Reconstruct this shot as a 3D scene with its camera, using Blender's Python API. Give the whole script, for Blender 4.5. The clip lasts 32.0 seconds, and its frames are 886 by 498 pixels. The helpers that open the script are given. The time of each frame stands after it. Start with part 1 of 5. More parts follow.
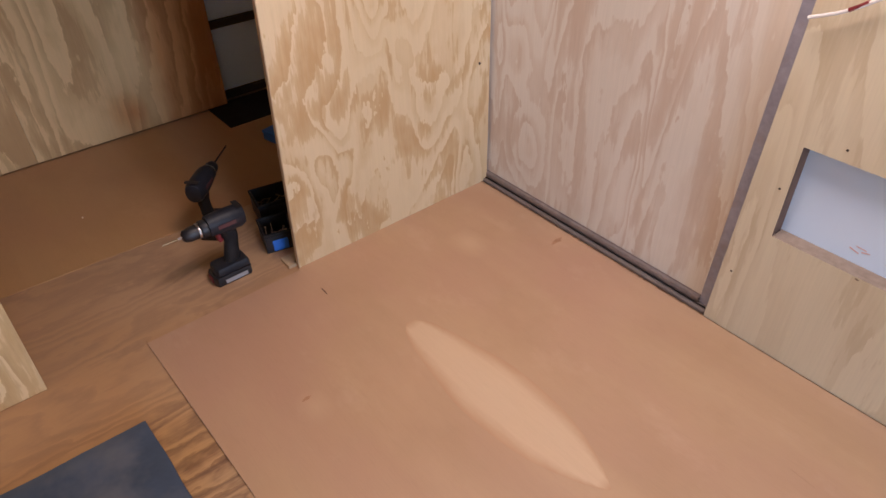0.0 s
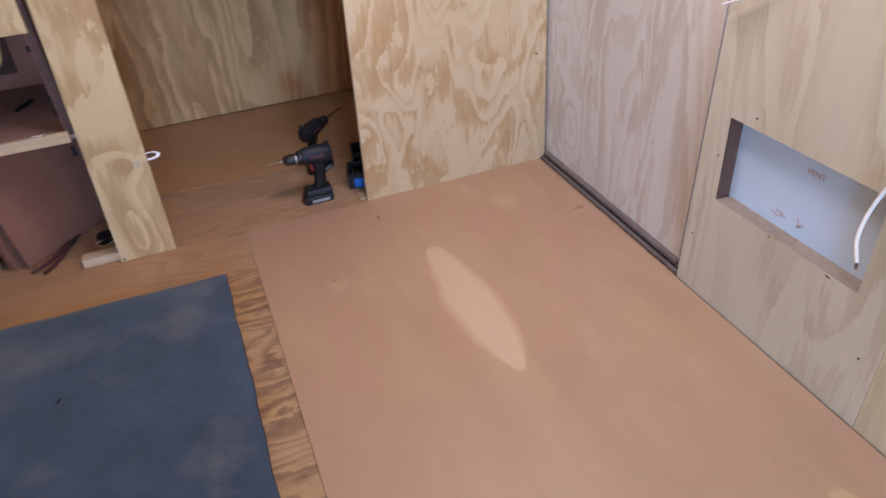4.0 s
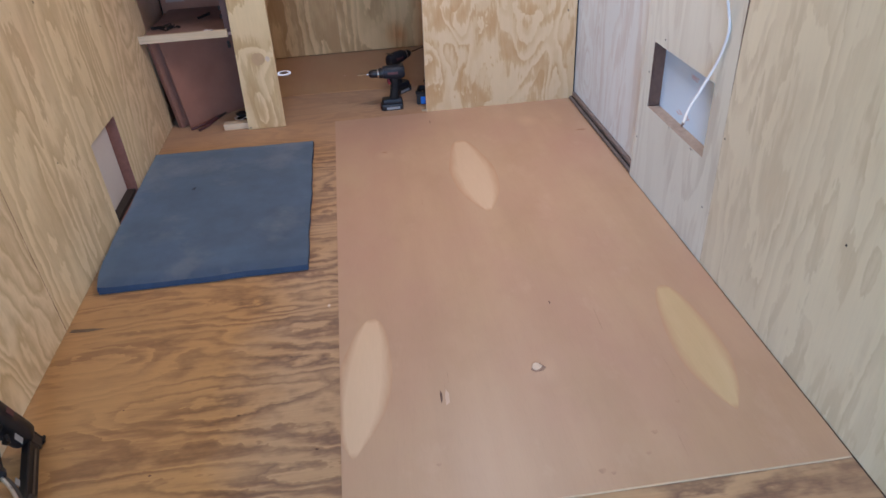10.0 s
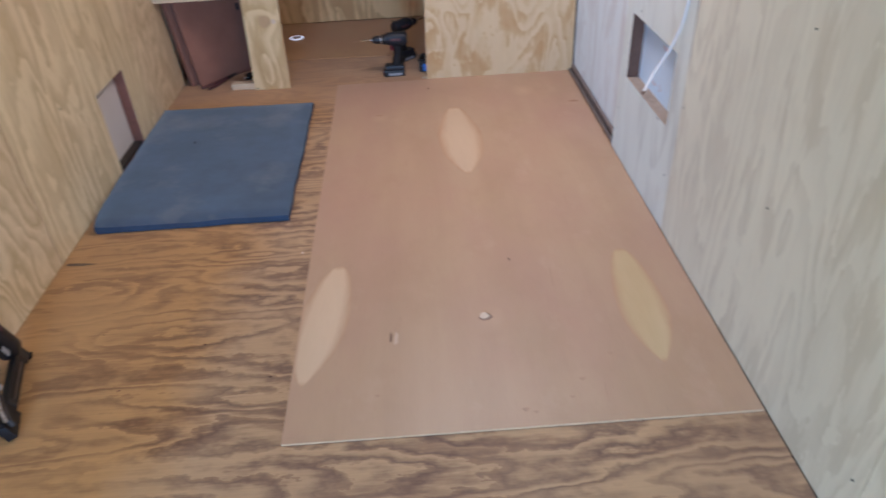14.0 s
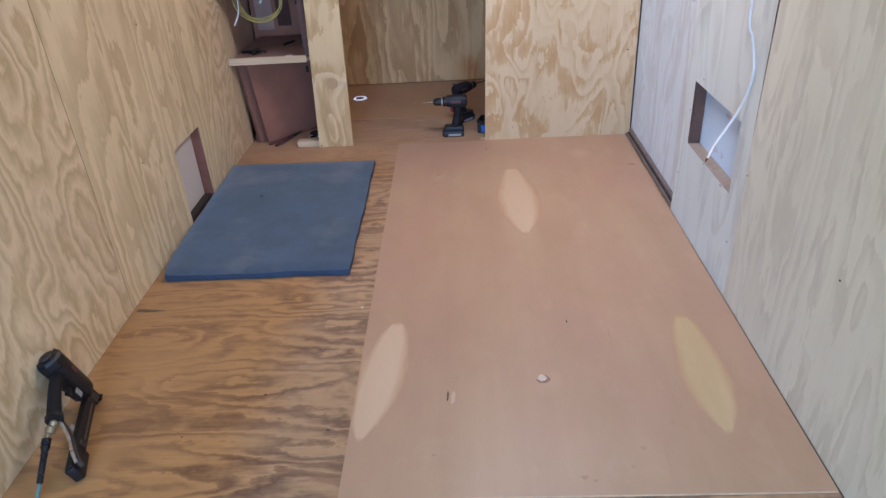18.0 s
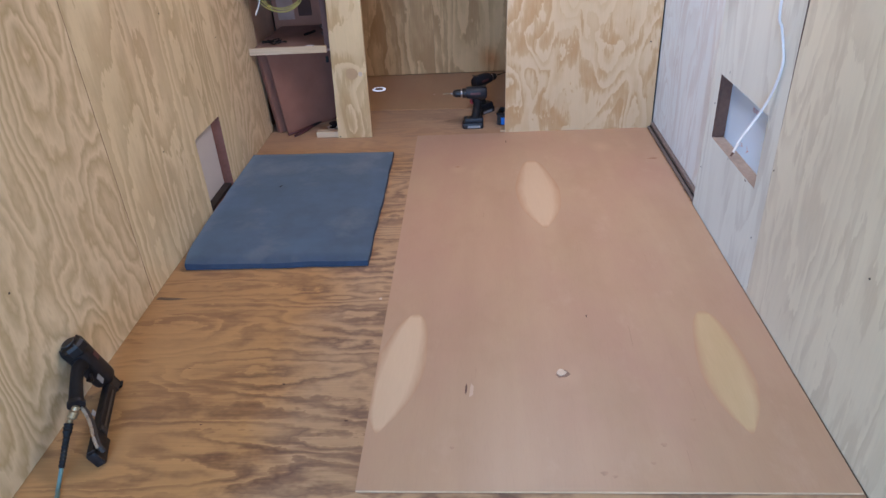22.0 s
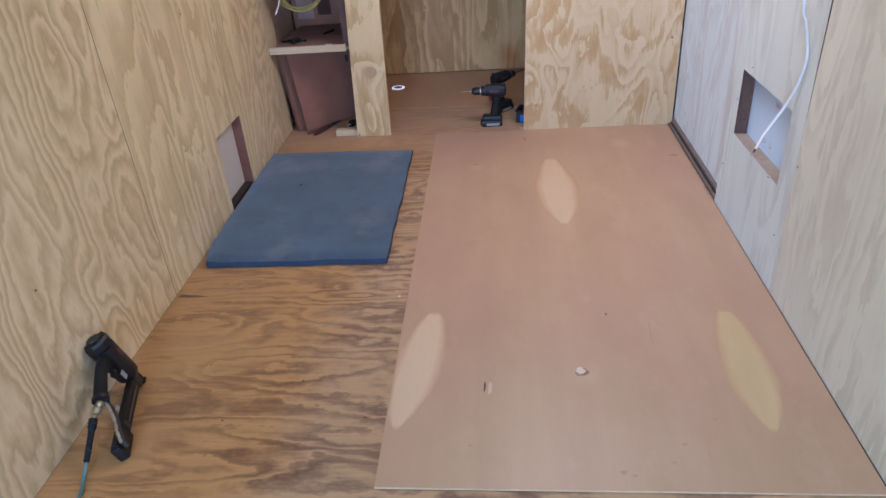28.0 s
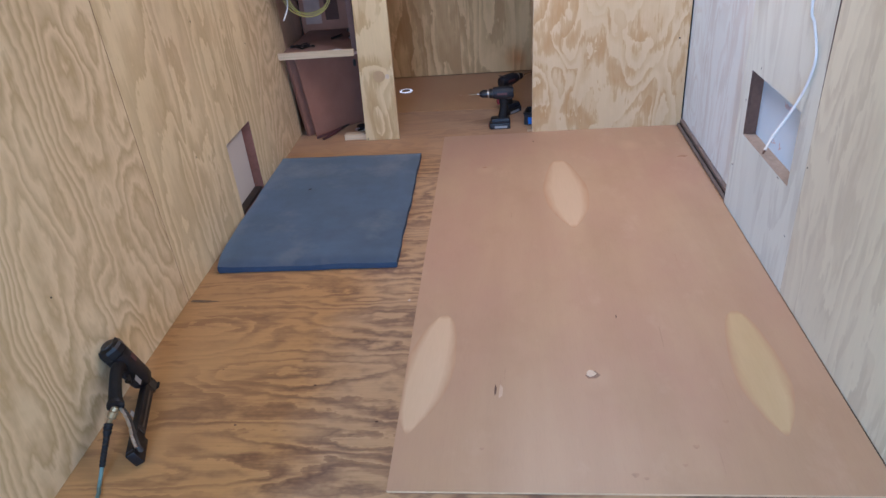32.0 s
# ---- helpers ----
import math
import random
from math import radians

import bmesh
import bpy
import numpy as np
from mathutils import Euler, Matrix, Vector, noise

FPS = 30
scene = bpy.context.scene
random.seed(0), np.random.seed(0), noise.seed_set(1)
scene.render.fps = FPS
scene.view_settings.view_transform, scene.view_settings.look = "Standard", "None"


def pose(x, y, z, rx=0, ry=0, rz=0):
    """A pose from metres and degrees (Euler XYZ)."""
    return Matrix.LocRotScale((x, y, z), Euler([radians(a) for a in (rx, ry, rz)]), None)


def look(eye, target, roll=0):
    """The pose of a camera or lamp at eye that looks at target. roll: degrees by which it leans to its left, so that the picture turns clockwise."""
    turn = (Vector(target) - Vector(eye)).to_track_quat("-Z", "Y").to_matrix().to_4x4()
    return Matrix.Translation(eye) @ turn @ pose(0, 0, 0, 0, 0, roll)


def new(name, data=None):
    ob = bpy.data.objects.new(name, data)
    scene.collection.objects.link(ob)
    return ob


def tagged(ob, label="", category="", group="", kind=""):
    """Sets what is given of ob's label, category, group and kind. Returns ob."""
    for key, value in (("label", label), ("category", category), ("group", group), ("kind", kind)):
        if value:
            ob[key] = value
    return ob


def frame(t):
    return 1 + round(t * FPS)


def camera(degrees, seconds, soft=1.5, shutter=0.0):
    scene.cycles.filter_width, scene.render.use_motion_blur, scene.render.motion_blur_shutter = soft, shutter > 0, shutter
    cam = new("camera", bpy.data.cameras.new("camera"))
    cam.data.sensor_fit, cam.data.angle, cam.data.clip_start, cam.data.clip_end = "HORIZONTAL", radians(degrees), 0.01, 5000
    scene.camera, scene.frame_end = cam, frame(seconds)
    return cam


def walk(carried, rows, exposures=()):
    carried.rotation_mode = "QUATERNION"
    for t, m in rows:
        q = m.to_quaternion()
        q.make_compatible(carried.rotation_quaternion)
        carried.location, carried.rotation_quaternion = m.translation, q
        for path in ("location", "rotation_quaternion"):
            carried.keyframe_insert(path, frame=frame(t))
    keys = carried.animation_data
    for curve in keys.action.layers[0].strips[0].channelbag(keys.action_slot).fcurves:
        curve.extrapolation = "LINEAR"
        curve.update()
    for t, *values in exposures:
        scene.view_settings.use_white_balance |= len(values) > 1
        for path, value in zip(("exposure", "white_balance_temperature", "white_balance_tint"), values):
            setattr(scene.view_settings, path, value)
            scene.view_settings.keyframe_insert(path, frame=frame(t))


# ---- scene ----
cam = camera(67.7, 32.0, shutter=0.5)
PATH = [
    (0, (-0.225, 0.936, 1.372), (0.764, 2.165, 0.142), -1.3),
    (0.5, (-0.221, 0.914, 1.377), (0.75, 2.16, 0.151), -3.3),
    (1, (-0.18, 0.889, 1.345), (0.776, 2.172, 0.145), -7.1),
    (1.5, (-0.131, 0.885, 1.336), (0.791, 2.165, 0.107), -6.8),
    (2, (0.004, 0.764, 1.302), (0.752, 2.172, 0.095), -4.5),
    (2.5, (-0.003, 0.64, 1.312), (0.613, 2.16, 0.167), -6.5),
    (3, (-0.099, 0.447, 1.358), (0.515, 1.978, 0.226), -7.1),
    (3.5, (-0.111, 0.311, 1.394), (0.525, 1.821, 0.247), -6.1),
    (4, (-0.028, 0.154, 1.378), (0.496, 1.719, 0.248), -4.7),
    (4.5, (0.036, 0.041, 1.355), (0.379, 1.656, 0.226), -6.7),
    (6.5, (0.137, -0.481, 1.319), (0.438, 1.15, 0.201), -2.2),
    (7, (0.11, -0.605, 1.339), (0.438, 1.006, 0.2), -2.9),
    (7.5, (0.101, -0.695, 1.353), (0.557, 0.873, 0.199), 1.1),
    (8, (0.122, -0.809, 1.362), (0.386, 0.823, 0.237), -2.6),
    (8.5, (0.195, -0.85, 1.35), (0.351, 0.825, 0.267), -3.5),
    (9, (0.237, -0.905, 1.344), (0.163, 0.787, 0.279), -7.1),
    (9.5, (0.181, -0.962, 1.366), (0.256, 0.726, 0.296), -4.6),
    (10, (0.187, -0.952, 1.348), (0.336, 0.722, 0.264), -3.7),
    (10.5, (0.145, -0.978, 1.336), (0.343, 0.64, 0.177), -3.4),
    (11, (0.153, -1.014, 1.344), (0.387, 0.559, 0.132), -2.7),
    (11.5, (0.186, -1.04, 1.333), (0.465, 0.568, 0.177), -0.9),
    (12, (0.257, -1.053, 1.334), (0.409, 0.559, 0.159), -0.2),
    (12.5, (0.33, -1.084, 1.331), (0.449, 0.535, 0.163), -0.2),
    (13, (0.371, -1.111, 1.324), (0.429, 0.522, 0.171), -3.2),
    (13.5, (0.307, -1.127, 1.336), (0.55, 0.482, 0.173), -1.5),
    (14, (0.408, -1.115, 1.336), (0.447, 0.532, 0.202), -3.1),
    (14.5, (0.393, -1.109, 1.347), (0.296, 0.558, 0.246), -4.4),
    (16.5, (0.369, -1.111, 1.347), (0.253, 0.604, 0.325), -5.3),
    (17, (0.371, -1.125, 1.359), (0.261, 0.595, 0.345), -5.6),
    (17.5, (0.369, -1.124, 1.358), (0.258, 0.605, 0.36), -4.9),
    (18, (0.365, -1.129, 1.362), (0.273, 0.609, 0.376), -3.5),
    (18.5, (0.368, -1.122, 1.356), (0.247, 0.607, 0.359), -4.0),
    (19, (0.366, -1.119, 1.353), (0.227, 0.609, 0.355), -4.5),
    (19.5, (0.369, -1.12, 1.358), (0.22, 0.6, 0.348), -4.5),
    (20, (0.351, -1.119, 1.359), (0.185, 0.6, 0.35), -4.3),
    (20.5, (0.352, -1.12, 1.359), (0.17, 0.598, 0.35), -4.1),
    (21, (0.347, -1.116, 1.359), (0.185, 0.6, 0.346), -3.9),
    (21.5, (0.35, -1.115, 1.358), (0.198, 0.608, 0.355), -4.7),
    (22, (0.349, -1.12, 1.356), (0.211, 0.605, 0.353), -3.5),
    (22.5, (0.352, -1.12, 1.356), (0.219, 0.609, 0.36), -3.5),
    (23, (0.349, -1.122, 1.354), (0.196, 0.597, 0.343), -3.7),
    (23.5, (0.352, -1.119, 1.352), (0.203, 0.602, 0.344), -4.0),
    (24, (0.35, -1.121, 1.353), (0.205, 0.6, 0.345), -4.3),
    (24.5, (0.356, -1.117, 1.355), (0.216, 0.603, 0.344), -3.6),
    (25, (0.352, -1.119, 1.36), (0.211, 0.605, 0.355), -3.6),
    (25.5, (0.355, -1.118, 1.355), (0.202, 0.61, 0.36), -4.1),
    (27.5, (0.356, -1.118, 1.361), (0.17, 0.596, 0.348), -4.1),
    (28, (0.351, -1.121, 1.355), (0.155, 0.597, 0.351), -4.5),
    (28.5, (0.351, -1.122, 1.362), (0.153, 0.595, 0.354), -4.5),
    (29, (0.354, -1.121, 1.361), (0.143, 0.596, 0.357), -4.6),
    (29.5, (0.352, -1.124, 1.368), (0.146, 0.596, 0.368), -4.6),
    (30, (0.356, -1.12, 1.366), (0.142, 0.605, 0.377), -4.9),
    (30.5, (0.355, -1.125, 1.366), (0.139, 0.601, 0.379), -4.7),
    (31, (0.353, -1.125, 1.364), (0.137, 0.604, 0.381), -4.7),
    (31.5, (0.357, -1.126, 1.366), (0.134, 0.6, 0.381), -5.1),
    (32, (0.349, -1.125, 1.367), (0.127, 0.594, 0.368), -5.4),
]
EXPO = [(0, -0.5, 6000, 30), (1, -0.51, 5700, 30), (2, -0.52, 5520, 29), (4, -0.52, 5280, 26), (7, -0.41, 5180, 22), (8, -0.49, 5280, 23), (9, -0.5, 5220, 22), (11, -0.52, 5150, 21), (12, -0.56, 5150, 21), (16.5, -0.48, 4980, 21), (32, -0.48, 4960, 21)]
walk(cam, [(t, look(eye, target, roll)) for t, eye, target, roll in PATH], EXPO)

# ---- world, sun and large lights ----
def make_world():
    w = bpy.data.worlds.new("sky")
    scene.world = w
    w.use_nodes = True
    nt = w.node_tree
    sky = nt.nodes.new("ShaderNodeTexSky")
    sky.sky_type = "NISHITA"
    sky.sun_disc = False
    sky.sun_elevation, sky.sun_rotation = radians(31), radians(24)
    nt.links.new(sky.outputs[0], nt.nodes["Background"].inputs[0])
    nt.nodes["Background"].inputs[1].default_value = 0.12


make_world()
sun = new("sun", bpy.data.lights.new("sun", "SUN"))
sun.data.energy, sun.data.angle, sun.data.color = 1.0, radians(12), (1.0, 0.96, 0.9)
sun.matrix_world = look((0, 0, 6), (-4, -9, 0))

REAR_Y, ROOF_Z = -3.4, 2.02
# roof opening added out of view, sized for the overhead fill
VENT = (0.36, 0.98, 1.2, 1.85)
# daylight through the open rear doorway; open sky on one side of it
rear_light = new("rear_daylight", bpy.data.lights.new("rear_daylight", "AREA"))
rear_light.data.shape, rear_light.data.size, rear_light.data.size_y = "RECTANGLE", 1.2, 1.8
rear_light.data.energy, rear_light.data.color = 159, (0.53, 0.79, 1.0)
rear_light.matrix_world = look((-0.25, REAR_Y - 0.02, 1.0), (1.25, -0.2, 0.8))
# overhead area light added out of view; its warm colour imitates bounce off the wood
overhead_light = new("overhead_fill", bpy.data.lights.new("overhead_fill", "AREA"))
overhead_light.data.shape, overhead_light.data.size, overhead_light.data.size_y = "RECTANGLE", VENT[1] - VENT[0] - 0.04, VENT[3] - VENT[2] - 0.04
overhead_light.data.energy, overhead_light.data.color = 31.5, (1.0, 0.85, 0.68)
overhead_light.matrix_world = look(((VENT[0] + VENT[1]) / 2, (VENT[2] + VENT[3]) / 2, ROOF_Z + 0.02), ((VENT[0] + VENT[1]) / 2, (VENT[2] + VENT[3]) / 2 + 0.001, 0))


# ---- materials ----
def nodes_of(name):
    m = bpy.data.materials.new(name)
    m.use_nodes = True
    nt = m.node_tree
    return m, nt, nt.nodes["Principled BSDF"]


def add(nt, kind, **values):
    n = nt.nodes.new(kind)
    for k, v in values.items():
        n.inputs[k].default_value = v
    return n


def math_node(nt, op, a, b=0.0, c=None):
    n = nt.nodes.new("ShaderNodeMath")
    n.operation = op
    for i, v in enumerate((a, b) if c is None else (a, b, c)):
        if isinstance(v, (int, float)):
            n.inputs[i].default_value = v
        else:
            nt.links.new(v, n.inputs[i])
    return n.outputs[0]


def ramp(nt, fac, stops):
    n = nt.nodes.new("ShaderNodeValToRGB")
    els = n.color_ramp.elements
    while len(els) < len(stops):
        els.new(0.5)
    for e, (p, c) in zip(els, stops):
        e.position, e.color = p, (*c, 1) if len(c) == 3 else c
    nt.links.new(fac, n.inputs[0])
    return n.outputs[0]


def mix(nt, fac, a, b, mode="MIX"):
    n = nt.nodes.new("ShaderNodeMix")
    n.data_type, n.blend_type = "RGBA", mode
    for sock, v in ((n.inputs[0], fac), (n.inputs[6], a), (n.inputs[7], b)):
        if isinstance(v, (int, float)):
            sock.default_value = v
        elif isinstance(v, tuple):
            sock.default_value = (*v, 1)
        else:
            nt.links.new(v, sock)
    return n.outputs[2]


def coords(nt, scale, shift=7.0, turn=(0, 0, 0)):
    """Object coordinates, stretched, and shifted piece by piece."""
    tc = nt.nodes.new("ShaderNodeTexCoord")
    info = nt.nodes.new("ShaderNodeObjectInfo")
    off = math_node(nt, "MULTIPLY", info.outputs["Random"], shift)
    comb = nt.nodes.new("ShaderNodeCombineXYZ")
    for i in range(3):
        nt.links.new(off, comb.inputs[i])
    mp = nt.nodes.new("ShaderNodeMapping")
    mp.inputs["Scale"].default_value = scale
    mp.inputs["Rotation"].default_value = turn
    nt.links.new(tc.outputs["Object"], mp.inputs["Vector"])
    ad = nt.nodes.new("ShaderNodeVectorMath")
    nt.links.new(mp.outputs[0], ad.inputs[0])
    nt.links.new(comb.outputs[0], ad.inputs[1])
    return ad.outputs[0]


def noise_tex(nt, vec, scale, detail=2.0, rough=0.5, distort=0.0):
    n = add(nt, "ShaderNodeTexNoise", Scale=scale, Detail=detail, Roughness=rough, Distortion=distort)
    nt.links.new(vec, n.inputs["Vector"])
    return n.outputs["Fac"]


def along(axis, a, b):
    """Scale that stretches a pattern along one axis."""
    return tuple(b if k == axis else a for k in "xyz")


def bump(nt, bsdf, height, strength, distance):
    b = add(nt, "ShaderNodeBump", Strength=strength, Distance=distance)
    nt.links.new(height, b.inputs["Height"])
    nt.links.new(b.outputs[0], bsdf.inputs["Normal"])


def knot_field(nt, knots):
    """Growth rings bulging round knots: (x, y, z, radius across, radius along z, height)."""
    tc = nt.nodes.new("ShaderNodeTexCoord")
    total = None
    for x, y, z, rx, rz, h in knots:
        mp = nt.nodes.new("ShaderNodeVectorMath")
        mp.operation = "SUBTRACT"
        nt.links.new(tc.outputs["Object"], mp.inputs[0])
        mp.inputs[1].default_value = (x, y, z)
        sc = nt.nodes.new("ShaderNodeVectorMath")
        sc.operation = "MULTIPLY"
        nt.links.new(mp.outputs[0], sc.inputs[0])
        sc.inputs[1].default_value = (1 / rx, 1 / rx, 1 / rz)
        dt = nt.nodes.new("ShaderNodeVectorMath")
        dt.operation = "LENGTH"
        nt.links.new(sc.outputs[0], dt.inputs[0])
        g = math_node(nt, "DIVIDE", h, math_node(nt, "ADD", 1.0, math_node(nt, "POWER", dt.outputs["Value"], 2.5)))
        total = g if total is None else math_node(nt, "ADD", total, g)
    return total


def plywood(name, axis, pale, tan, dark, lines=11.0, size=1.6, stretch=0.3, flame=0.5, rings=0.6, rough=0.62, shift=7.0,
            stain=(0.36, 0.22, 0.1), stain_amount=0.2, fine=0.08, streaks=0.2, edge=0.06, varnish=None, sheen=0.1, sheen_tint=(1, 1, 1),
            line=None, wobble=0.05, drift=0.0, across="y", thin=0.5, blot=1.0, cover=0.5, knots=(), quiet=0.4, sharp=True, resin=None):
    """Rotary-cut softwood face: latewood bands along contours of a stretched field, each fading in and ending sharply,
    ragged islands of darker wood, fibre grain and old stains."""
    m, nt, bsdf = nodes_of(name)
    v = coords(nt, along(axis, 1.0, stretch), shift)
    vfine = coords(nt, along(axis, 1.0, 0.03), shift)
    vraw = coords(nt, along(axis, 1.0, 0.6), shift)
    wob = noise_tex(nt, vraw, size * 4.0, 3.0, 0.6)
    field = noise_tex(nt, v, size, 1.6, 0.45, 0.5)
    feather = noise_tex(nt, coords(nt, along(axis, 1.0, 0.12), shift), 60.0, 3.0, 0.65)
    f = math_node(nt, "ADD", field, math_node(nt, "ADD", math_node(nt, "MULTIPLY", wob, wobble), math_node(nt, "MULTIPLY", feather, edge)))
    if drift:
        # growth rings that run on from side to side of the sheet
        sep = nt.nodes.new("ShaderNodeSeparateXYZ")
        nt.links.new(v, sep.inputs[0])
        f = math_node(nt, "ADD", f, math_node(nt, "MULTIPLY", sep.outputs["xyz".index(across)], drift))
    if knots:
        f = math_node(nt, "ADD", f, knot_field(nt, knots))
    saw = math_node(nt, "FRACT", math_node(nt, "MULTIPLY", f, lines))
    fall = [(0.93, (1.0,) * 3), (1.0, (0.0,) * 3)] if sharp else [(0.72, (1.0,) * 3), (1.0, (0.0,) * 3)]
    ring = ramp(nt, saw, [(0.0, (0.0,) * 3), (thin, (0.12,) * 3), (0.4 + thin * 0.5, (0.62,) * 3), *fall])
    amp = ramp(nt, noise_tex(nt, vraw, size * 1.4, 2.0, 0.5), [(0.3, (quiet,) * 3), (0.62, (1.0,) * 3)])
    # islands of latewood with ragged ends, their rims following the rings
    isle = noise_tex(nt, coords(nt, along(axis, 1.0, stretch * 1.3), shift + 2.0), size * 1.5 * blot, 2.5, 0.5, 0.6)
    isle = math_node(nt, "ADD", isle, math_node(nt, "MULTIPLY", math_node(nt, "SUBTRACT", feather, 0.5), 0.3))
    isle = math_node(nt, "ADD", isle, math_node(nt, "MULTIPLY", math_node(nt, "SUBTRACT", saw, 0.5), 0.16))
    flames = ramp(nt, isle, [(cover, (0.0,) * 3), (cover + (0.035 if sharp else 0.07), (0.6,) * 3), (cover + 0.16, (1.0,) * 3)])
    ring_k = math_node(nt, "MULTIPLY", math_node(nt, "MULTIPLY", ring, amp), rings)
    flame_k = math_node(nt, "MULTIPLY", flames, flame)
    if varnish:
        # rings crowd and darken towards the middle of the floor
        tc = nt.nodes.new("ShaderNodeTexCoord")
        xyz = nt.nodes.new("ShaderNodeSeparateXYZ")
        nt.links.new(tc.outputs["Object"], xyz.inputs[0])
        patchy = noise_tex(nt, vraw, 3.0, 4.0, 0.6)
        mid = math_node(nt, "ADD", xyz.outputs[0], math_node(nt, "MULTIPLY", math_node(nt, "SUBTRACT", patchy, 0.5), 0.9))
        deep = ramp(nt, math_node(nt, "ADD", mid, 1.0), [(0.25, (0.25,) * 3), (0.78, (1.0,) * 3)])
        ring_k = math_node(nt, "MULTIPLY", ring_k, deep)
    col = mix(nt, flame_k, pale, tan)
    col = mix(nt, ring_k, col, line or tan)
    hue = ramp(nt, noise_tex(nt, vraw, 1.7, 3.0, 0.5), [(0.3, (0.92, 0.9, 0.86)), (0.7, (1.05, 1.045, 1.04))])
    col = mix(nt, 1.0, col, hue, "MULTIPLY")
    fibre = noise_tex(nt, vfine, 170.0, 3.0, 0.7)
    fib = ramp(nt, fibre, [(0.3, (1.0 - fine * 1.6,) * 3), (0.62, (1.0 + fine,) * 3)])
    col = mix(nt, 1.0, col, fib, "MULTIPLY")
    streak = ramp(nt, noise_tex(nt, vfine, 26.0, 3.0, 0.6), [(0.6, (0.0,) * 3), (0.8, (1.0,) * 3)])
    col = mix(nt, math_node(nt, "MULTIPLY", streak, streaks), col, dark)
    st = ramp(nt, noise_tex(nt, vraw, 2.1, 4.0, 0.6), [(0.55, (0.0,) * 3), (0.78, (1.0,) * 3)])
    col = mix(nt, math_node(nt, "MULTIPLY", st, stain_amount), col, stain)
    if resin:
        # a strip of orange heartwood along one edge, and a resin spot by the floor
        pos, colour, sx, sz = resin
        tc = nt.nodes.new("ShaderNodeTexCoord")
        at = nt.nodes.new("ShaderNodeSeparateXYZ")
        nt.links.new(tc.outputs["Object"], at.inputs[0])
        wav = noise_tex(nt, vraw, 4.0, 3.0, 0.6)
        strip = math_node(nt, "ADD", math_node(nt, "SUBTRACT", at.outputs[0], pos), math_node(nt, "MULTIPLY", wav, 0.14))
        dx = math_node(nt, "SUBTRACT", at.outputs[0], sx)
        dz = math_node(nt, "MULTIPLY", math_node(nt, "SUBTRACT", at.outputs[2], sz), 0.8)
        far = math_node(nt, "SQRT", math_node(nt, "ADD", math_node(nt, "MULTIPLY", dx, dx), math_node(nt, "MULTIPLY", dz, dz)))
        spot = math_node(nt, "SUBTRACT", 0.16, math_node(nt, "ADD", far, math_node(nt, "MULTIPLY", wav, 0.16)))
        k = ramp(nt, math_node(nt, "MAXIMUM", strip, spot), [(0.0, (0.0,) * 3), (0.09, (1.0,) * 3)])
        col = mix(nt, math_node(nt, "MULTIPLY", k, 0.85), col, mix(nt, 1.0, col, colour, "MULTIPLY"))
    if varnish:
        # amber varnish that survives along the wall and away from the worn middle of the floor
        k = math_node(nt, "ADD", math_node(nt, "MULTIPLY", xyz.outputs[0], -1.5), math_node(nt, "MULTIPLY", patchy, 0.8))
        # amber also grows with y, carrying the orange bounce at the far end
        k = math_node(nt, "ADD", k, math_node(nt, "MAXIMUM", math_node(nt, "MULTIPLY", xyz.outputs[1], 0.14), -0.1))
        col = mix(nt, math_node(nt, "MULTIPLY", ramp(nt, k, [(0.7, (0.0,) * 3), (1.5, (1.0,) * 3)]), 0.95), mix(nt, 1.0, col, (1.0, 0.89, 0.79), "MULTIPLY"), mix(nt, 1.0, col, varnish, "MULTIPLY"))
        # trodden, dusty strip past the sheet
        worn = math_node(nt, "MULTIPLY", math_node(nt, "SMOOTH_MIN", math_node(nt, "MAXIMUM", math_node(nt, "SUBTRACT", math_node(nt, "ADD", xyz.outputs[1], math_node(nt, "MULTIPLY", patchy, 0.3)), 2.32), 0.0), 0.2, 0.05), 3.3)
        col = mix(nt, worn, col, (0.49, 0.3, 0.165))
    nt.links.new(col, bsdf.inputs["Base Color"])
    r = math_node(nt, "ADD", rough, math_node(nt, "MULTIPLY", fibre, 0.14))
    nt.links.new(r, bsdf.inputs["Roughness"])
    bsdf.inputs["Specular IOR Level"].default_value = 0.3
    # raised wood fuzz; a blue sheen_tint adds cool daylight to the grazing view
    bsdf.inputs["Sheen Weight"].default_value = sheen
    bsdf.inputs["Sheen Roughness"].default_value = 0.45
    bsdf.inputs["Sheen Tint"].default_value = (*sheen_tint, 1)
    bump(nt, bsdf, math_node(nt, "ADD", fibre, math_node(nt, "MULTIPLY", ring, 0.5)), 0.2, 0.0008)
    return m


